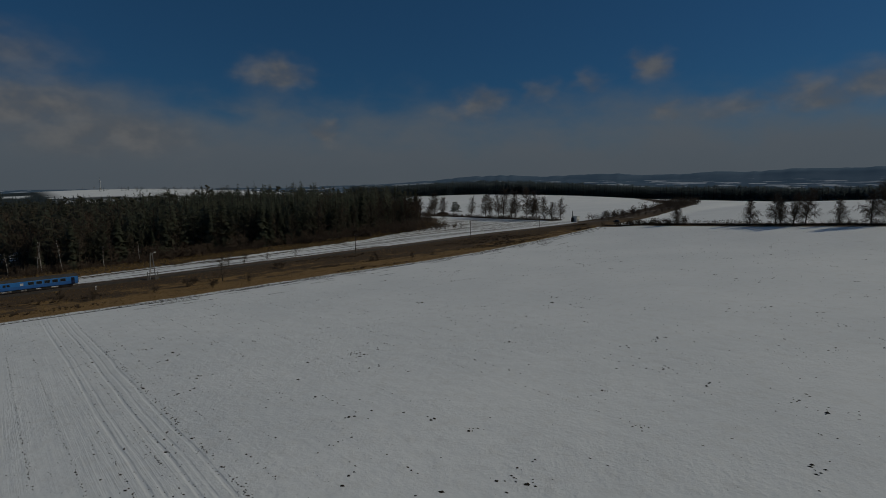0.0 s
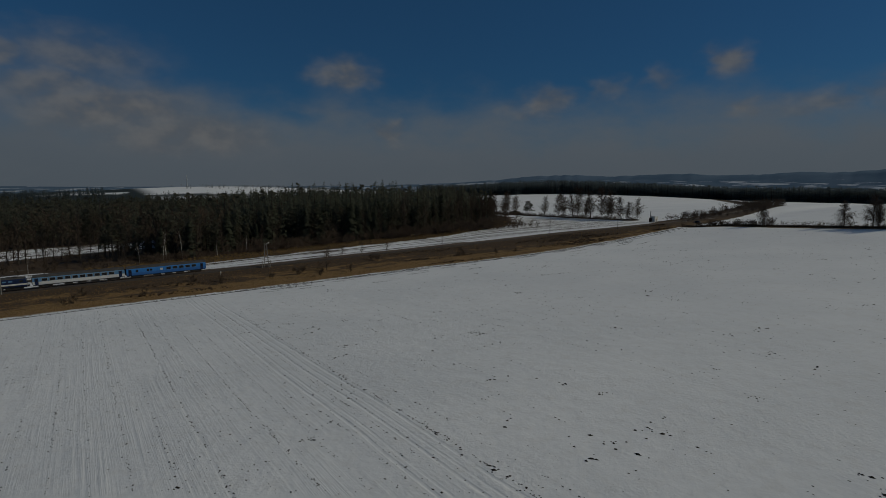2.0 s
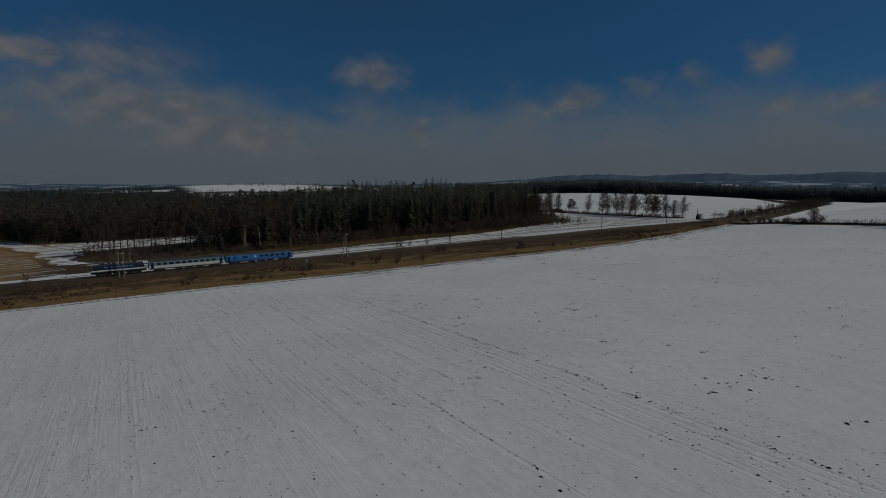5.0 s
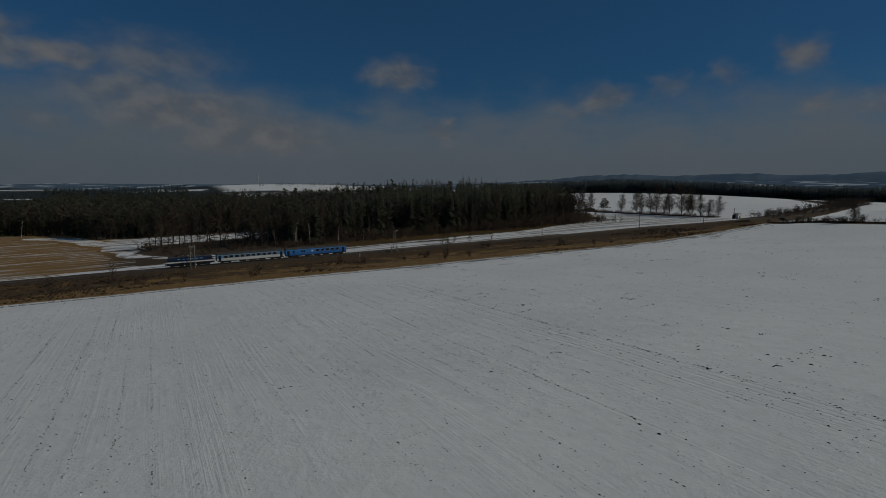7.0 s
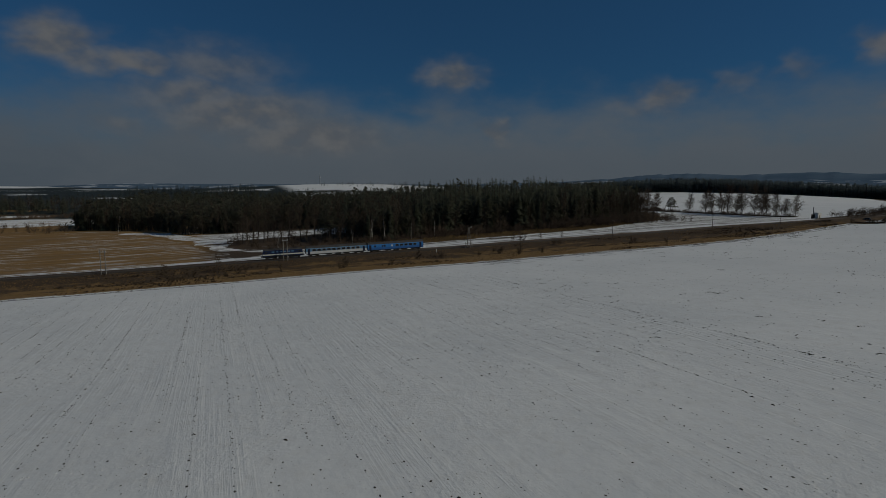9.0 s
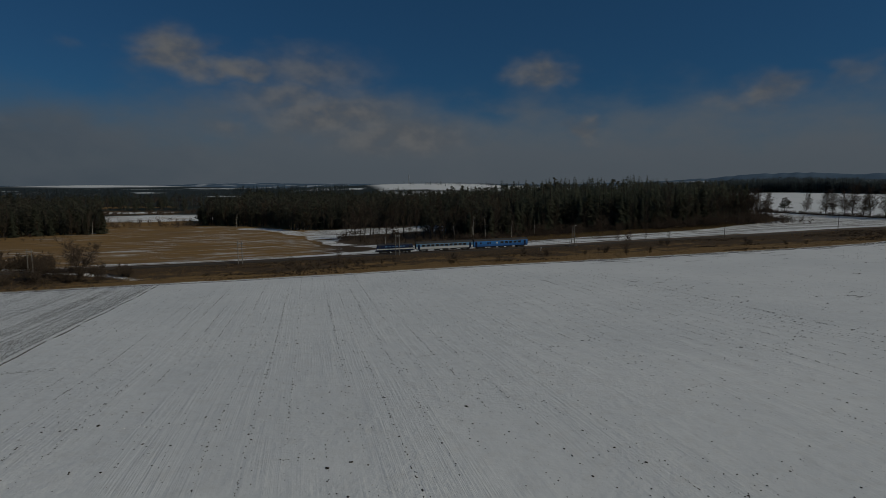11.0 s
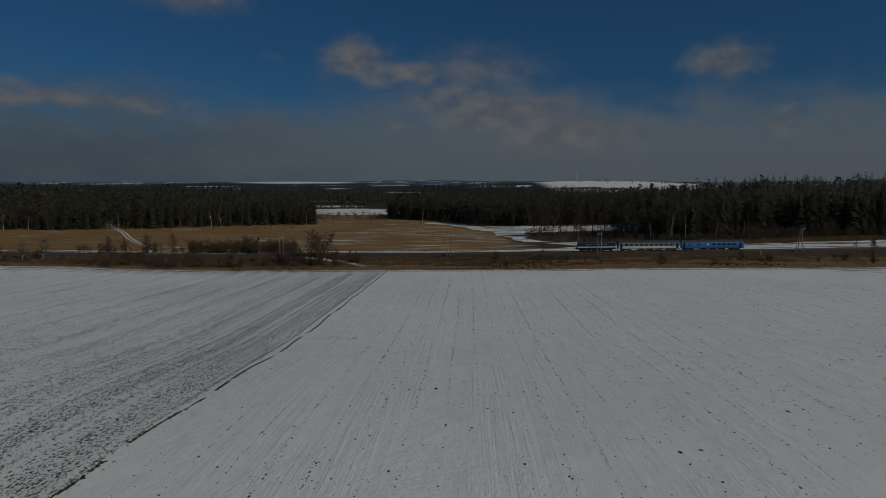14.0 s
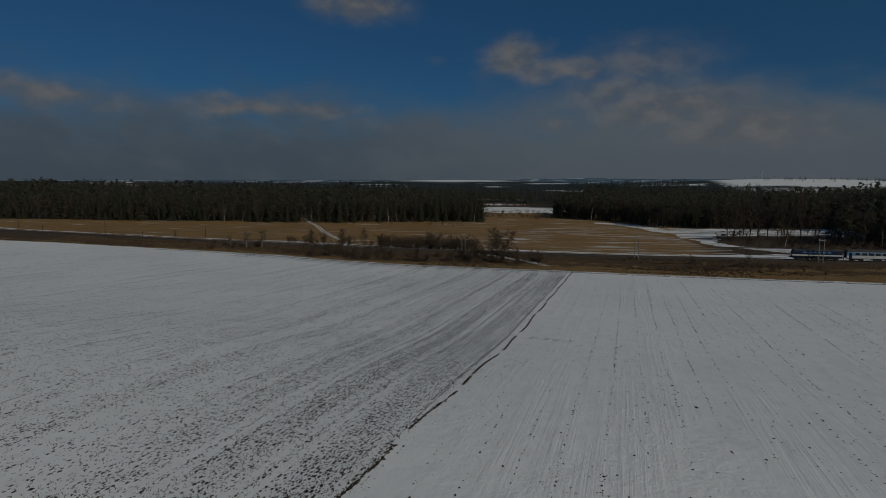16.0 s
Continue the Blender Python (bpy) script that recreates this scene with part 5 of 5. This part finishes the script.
def earth_heap(x, y):
    bm = bmesh.new()
    bmesh.ops.create_icosphere(bm, subdivisions=4, radius=1.0)
    for v in bm.verts:
        k = 1 + 0.25 * noise.noise(v.co * 2.3) + 0.1 * noise.noise(v.co * 7)
        v.co = Vector((v.co.x * 6.5 * k, v.co.y * 4.0 * k, max(v.co.z, -0.1) * 3.4 * k))
    me = bm_mesh("earth_heap", bm, M_CLOD)
    tagged(new("earth_heap", me), "heap of dark earth at the edge of the snowy clearing", "heap").matrix_basis = Matrix.Translation((x, y, tz(x, y) - 0.1))


earth_heap(152, 178)


def tower(x, y):
    z = tz(x, y)
    ob = thing("transmitter_tower", Matrix.Translation((x, y, z)), "slim pale transmitter tower on the snowy hill", "tower")
    part("shaft", rod("shaft", (0, 0, -2), (0, 0, 26), 1.6, 0.9, M_TRIM, 10), ob)
    part("platform", rod("platform", (0, 0, 20), (0, 0, 23), 2.6, 2.6, M_TRIM, 12), ob)
    part("antenna", rod("antenna", (0, 0, 26), (0, 0, 34), 0.7, 0.3, M_STEEL, 6), ob)


tower(87, 1559)


# ---------------------------------------------------------------- small stuff on the ground
def clods():
    X, Y, S = [], [], []

    def put(x, y, s):
        X.append(x), Y.append(y), S.append(s)

    # lines of clods left along the drilled rows, some rows much dirtier than others
    for row in np.arange(-263.6 - 3.36 * 6, 105, 3.36):
        share = np.interp(row, [-286, -275, -235, -205, -185, -165, -152, -60, 100], [0.9, 1.2, 1.1, 0.35, 0.9, 0.9, 0.3, 0.2, 0.1])
        for _ in range(int(rng.integers(2, 5))):
            y0 = rng.uniform(-205, -75)
            run = rng.uniform(25, 110)
            k = int(rng.uniform(0.3, 1.1) * share * run * 1.25)
            y = y0 + rng.uniform(0, run, k)
            ok = np.sin(y * 0.55 + row) + np.sin(y * 1.7 + 2 * row) > -0.7
            put(row + rng.normal(0, 0.07, k)[ok] + rng.normal(0, 0.10), y[ok], rng.gamma(1.6, 0.016, int(ok.sum())) + 0.04)
    y = rng.uniform(-175, -72, 170)
    y = y[np.sin(y * 0.31) + np.sin(y * 0.83 + 1) > -0.6]
    put(-176.0 + rng.normal(0, 0.09, len(y)), y, rng.gamma(1.8, 0.020, len(y)) + 0.05)
    # the dirty edge of the wheel tracks
    for row, k, y0 in ((-161.6, 50, -60), (-158.4, 90, -60), (-155.4, 260, -78)):
        y = y0 - (190 + y0) * rng.uniform(0, 1, k) ** 0.8
        put(row + rng.normal(0, 0.16, k), y, rng.gamma(1.8, 0.024, k) + 0.04)
    # rows of soil in the stubble
    for row in np.arange(-482, -289, 3.45):
        dirt = min(rng.gamma(1.2, 0.6), 2.2)
        k = int(110 * dirt)
        y = rng.uniform(-205, -38, k)
        y = y[np.sin(y * 0.12 + row) + np.sin(y * 0.05 + 2 * row) > -0.5]
        put(row + rng.normal(0, 0.16, len(y)), y, rng.gamma(1.6, 0.022, len(y)) + 0.04)
    # loose clods in nests on the open snow, fewer and finer on the drilled side
    for _ in range(520):
        cx, cy = rng.uniform(-153, 60), -190 + 140 * rng.uniform(0, 1) ** 1.5
        if noise.noise(Vector((cx * 0.03, cy * 0.03, 2.0))) < rng.uniform(-0.5, 0.5):
            continue
        k = int(rng.integers(1, 7))
        put(cx + rng.normal(0, 0.9, k), cy + rng.normal(0, 0.5, k), rng.gamma(2.0, 0.034, k) + 0.05)
    n = 5200
    x, y = rng.uniform(-287, 105, n), -205 + 170 * rng.uniform(0, 1, n) ** 1.1
    f = np.array([noise.noise(Vector((p * 0.05, q * 0.03, 2.0))) for p, q in zip(x, y)])
    ok = rng.uniform(-0.4, 0.9, n) < f
    put(x[ok], y[ok], rng.gamma(1.6, 0.020, int(ok.sum())) + 0.035)
    # a ridge of turned soil along the edge of the stubble, broken here and there
    y = rng.uniform(-205, -31, 2800)
    y = y[(np.sin(y * 0.9) + np.sin(y * 0.37 + 1) > -0.9)]
    put(np.interp(y, [-205, -180, -165, -140], [-289.6, -287.6, -286.9, -286.5]) - 0.1 + rng.normal(0, 0.09, len(y)) + 0.2 * np.sin(y * 0.3), y, rng.gamma(2.0, 0.026, len(y)) + 0.06)
    # furrow along the bank
    x = rng.uniform(-480, -125, 6000)
    put(x, np.interp(x, EDGE_X, EDGE_Y) - 3.2 + rng.normal(0, 0.10, len(x)), rng.gamma(2.0, 0.035, len(x)) + 0.09)
    x = rng.uniform(-125, 110, 3000)
    put(x, np.interp(x, EDGE_X, EDGE_Y) - 3.0 + rng.normal(0, 0.25, len(x)), rng.gamma(2.0, 0.03, len(x)) + 0.06)
    # fine specks along the drills
    n = 15000
    x, y = rng.uniform(-287, -152, n), -205 + 165 * rng.uniform(0, 1, n)
    f = np.array([noise.noise(Vector((p * 0.11, q * 0.045, 7.0))) + 0.6 * noise.noise(Vector((p * 0.5, q * 0.16, 3.0))) for p, q in zip(x, y)])
    ok = rng.uniform(-0.2, 0.9, n) < f
    put(x[ok], y[ok], rng.gamma(1.5, 0.022, int(ok.sum())) + 0.035)
    # broken streaks of soil along the ploughed headland
    for _ in range(150):
        x0, off, run = rng.uniform(-150, 105), rng.gamma(1.6, 2.2) + 0.8, rng.uniform(2, 12)
        x = x0 + rng.uniform(0, run, int(run * 5))
        put(x, np.interp(x, EDGE_X, EDGE_Y) - off + rng.normal(0, 0.12, len(x)), rng.gamma(2.0, 0.03, len(x)) + 0.06)
    # second furrow beside the bank
    x = rng.uniform(-480, 60, 2600)
    put(x, np.interp(x, EDGE_X, EDGE_Y) - 1.4 + rng.normal(0, 0.16, len(x)), rng.gamma(2.0, 0.03, len(x)) + 0.05)
    # heaps
    for cx, cy in ((-143, -170), (-136, -172), (-120, -172), (-167, -150), (-100, -165), (-155, -88), (-150, -92), (-146, -85), (-66, -81), (-63, -82), (-60, -83), (-205, -142), (-198, -140), (-180, -152)):
        k = int(rng.integers(4, 10))
        put(cx + rng.normal(0, 0.55, k), cy + rng.normal(0, 0.4, k), rng.gamma(2.0, 0.028, k) + 0.05)
    # scrape where a machine turned
    x = rng.uniform(-284.4, -277, 90)
    put(x, -129.6 - 0.02 * (x + 281) ** 2 + rng.choice([0, 0.9], 90) + rng.normal(0, 0.05, 90), rng.gamma(1.6, 0.024, 90) + 0.04)
    X, Y, s = np.concatenate(X), np.concatenate(Y), np.concatenate(S)
    ok = Y < np.interp(X, EDGE_X, EDGE_Y) - 0.5
    X, Y = X[ok], Y[ok]
    s = s[ok] * np.interp(X, [-166, -152], [0.82, 0.95])
    n = len(X)
    oct_v = np.array([(1, 0, 0.1), (0, 1, 0), (-1, 0.2, 0), (0, -1, 0.1), (0.1, 0, 0.9), (0, 0, -0.8)])
    oct_f = np.array([(0, 1, 4), (1, 2, 4), (2, 3, 4), (3, 0, 4)])
    size = np.stack([s * rng.uniform(0.8, 1.4, n), s * rng.uniform(0.9, 1.9, n), s * 0.7], 1)
    scatter("soil_clods", [[(oct_v, oct_f, 0)]], np.stack([X, Y, ground_z(X, Y) + 0.01], 1), size, rng.uniform(-0.5, 0.5, n), np.zeros(n, int), [M_CLOD], "dark frozen soil clods scattered on the snowy field", "soil")


def tufts(name, X, Y, low, high, mat, label, category, blades=5, spread=0.5):
    v, f = [], []
    for k in range(blades):
        a = 6.283 * k / blades + 0.4
        c, s = math.cos(a), math.sin(a)
        n = len(v)
        v += [(c * 0.1 - s * 0.16, s * 0.1 + c * 0.16, -0.1), (c * 0.1 + s * 0.16, s * 0.1 - c * 0.16, -0.1), (c * spread, s * spread, 1.0 - 0.1 * (k % 3))]
        f += [(n, n + 1, n + 2)]
    n = len(X)
    h = rng.uniform(low, high, n)
    w = h * rng.uniform(0.8, 1.5, n)
    scatter(name, [[(np.array(v), np.array(f), 0)]], np.stack([X, Y, ground_z(X, Y)], 1), np.stack([w, w, h], 1), rng.uniform(0, 6.28, n), np.zeros(n, int), [mat], label, category)


clods()


def crumbs():
    """Loose crumbs of snow along two lines of old tracks across the field."""
    lines = (((-186, -135.0), (-174, -135.2), (-158, -135.4)), ((-181, -132), (-172, -128.8), (-159, -118)), ((-234, -166.5), (-220.6, -158.7), (-207, -151)), ((-232, -141.7), (-213, -140.2)), ((-284, -154), (-262, -159), (-236, -164)))
    xs = [np.arange(l[0][0], l[-1][0], 0.5) for l in lines]
    ys = np.concatenate([np.interp(a, [q[0] for q in l], [q[1] for q in l]) for a, l in zip(xs, lines)])
    xs = np.concatenate(xs)
    ok = rng.uniform(0, 1, len(xs)) < 0.55
    xs, ys = np.repeat(xs[ok], 2) + rng.normal(0, 0.12, 2 * ok.sum()), np.repeat(ys[ok], 2) + rng.normal(0, 0.22, 2 * ok.sum())
    n = len(xs)
    v = np.array([(1, 0, 0.1), (0, 1, 0), (-1, 0.2, 0), (0, -1, 0.1), (0.1, 0, 0.9)])
    f = np.array([(0, 1, 4), (1, 2, 4), (2, 3, 4), (3, 0, 4)])
    s = rng.uniform(0.03, 0.08, n)
    scatter("snow_crumbs", [[(v, f, 0)]], np.stack([xs, ys, ground_z(xs, ys)], 1), np.stack([s * 1.6, s * 1.2, s], 1), rng.uniform(0, 6.28, n), np.zeros(n, int), [M_CRUMB], "loose crumbs of snow along old tracks", "snow")


crumbs()
n = 70000
tx = -287.2 - rng.gamma(1.1, 30, n)
ty = rng.uniform(-205, -40, n)
ok = (rng.uniform(0, 1, n) < 0.25 + 0.75 * (np.sin(tx * 2.17) + np.sin(tx * 0.61 + 1) > 0.4)) & (tx > -420)
tufts("stubble", tx[ok], ty[ok], 0.06, 0.17, M_STUB, "short brown stubble standing through thin snow", "stubble", 3, 0.7)
n = 20000
gx_ = rng.uniform(-560, 112, n)
ge = np.interp(gx_, EDGE_X, EDGE_Y)
gy_ = ge + (-2.9 - ge) * rng.uniform(0.02, 1, n)
tufts("bank_grass", gx_, gy_, 0.14, 0.38, M_GRASS, "dry ochre grass on the railway bank", "grass")
n = 4200
gx_ = np.concatenate([119.0 + rng.normal(0, 1.7, n - 1600), 140.0 + rng.normal(0, 1.6, 1600)])
gy_ = np.concatenate([rng.uniform(-250, -14, n - 1600), rng.uniform(36, 195, 1600)])
tufts("hedge_grass", gx_, gy_, 0.4, 1.1, M_TWIG, "dark withered grass under the field hedge", "grass", 6, 0.5)
n = 9000
gx_ = rng.uniform(-185, 70, n)
ge = np.interp(gx_, [-185, -100, -20, 40, 70], [32, 37, 42, 64, 80])
gy_ = ge + rng.uniform(0, 1, n) * np.interp(gx_, [-185, -40, 70], [26, 18, 22])
tufts("verge_grass", gx_, gy_, 0.25, 0.75, M_GRASS, "dry grass between the snowy path and the forest", "grass")
n = 9000
gx_ = rng.uniform(-560, 112, n)
ge = np.interp(gx_, EDGE_X, EDGE_Y)
gy_ = ge + (-2.9 - ge) * rng.uniform(0.05, 1, n)
ok = np.sin(gx_ * 0.071) + np.sin(gx_ * 0.023 + 1) + np.sin(gy_ * 0.5 + gx_ * 0.03) > 0.9
tufts("bank_brush", gx_[ok], gy_[ok], 0.3, 0.8, M_HAZE, "dark brown brambles and weeds on the railway bank", "brush", 7, 0.8)


# ---------------------------------------------------------------- far hills
def ridge(name, r, az0, az1, heights, label):
    """A wooded ridge along an arc round the valley; heights: bearing, metres above the eye level."""
    az = np.arange(az0, az1, 0.25)
    hs = np.interp(az, [h[0] for h in heights], [h[1] for h in heights])
    wob = np.array([noise.noise(Vector((a * 0.25, r * 0.01, 0))) * 14 + noise.noise(Vector((a * 1.7, r * 0.01, 5))) * 5 for a in az])
    top = 30 + hs + wob * np.clip(hs / 60 + 0.25, 0, 1)
    v, rings = [], ((r - 900, 0.0), (r - 500, 0.35), (r - 200, 0.8), (r, 1.0), (r + 60, 0.7))
    for rad, q in rings:
        for a, t in zip(az, top):
            v.append((-220 + rad * math.sin(radians(a)), -200 + rad * math.cos(radians(a)), -12 + (t + 12) * q))
    m = len(az)
    f = [(i * m + k, i * m + k + 1, (i + 1) * m + k + 1, (i + 1) * m + k) for i in range(len(rings) - 1) for k in range(m - 1)]
    tagged(new(name, mesh_of(name, v, f, [M_HILL], smooth=True)), label, "hills", kind="structure")


ridge("backdrop_hills", 4350, 26, 110, [(26, -8), (36, 15), (44, 62), (64, 72), (80, 98), (110, 90)], "long wooded hills on the horizon, blue haze painted into their colour")
ridge("backdrop_ridge", 3900, -100, 40, [(-100, -30), (-60, -30), (-14, -24), (-7, -4), (0, -10), (20, -10), (40, -10)], "low wooded ridge on the horizon, blue haze painted into its colour")
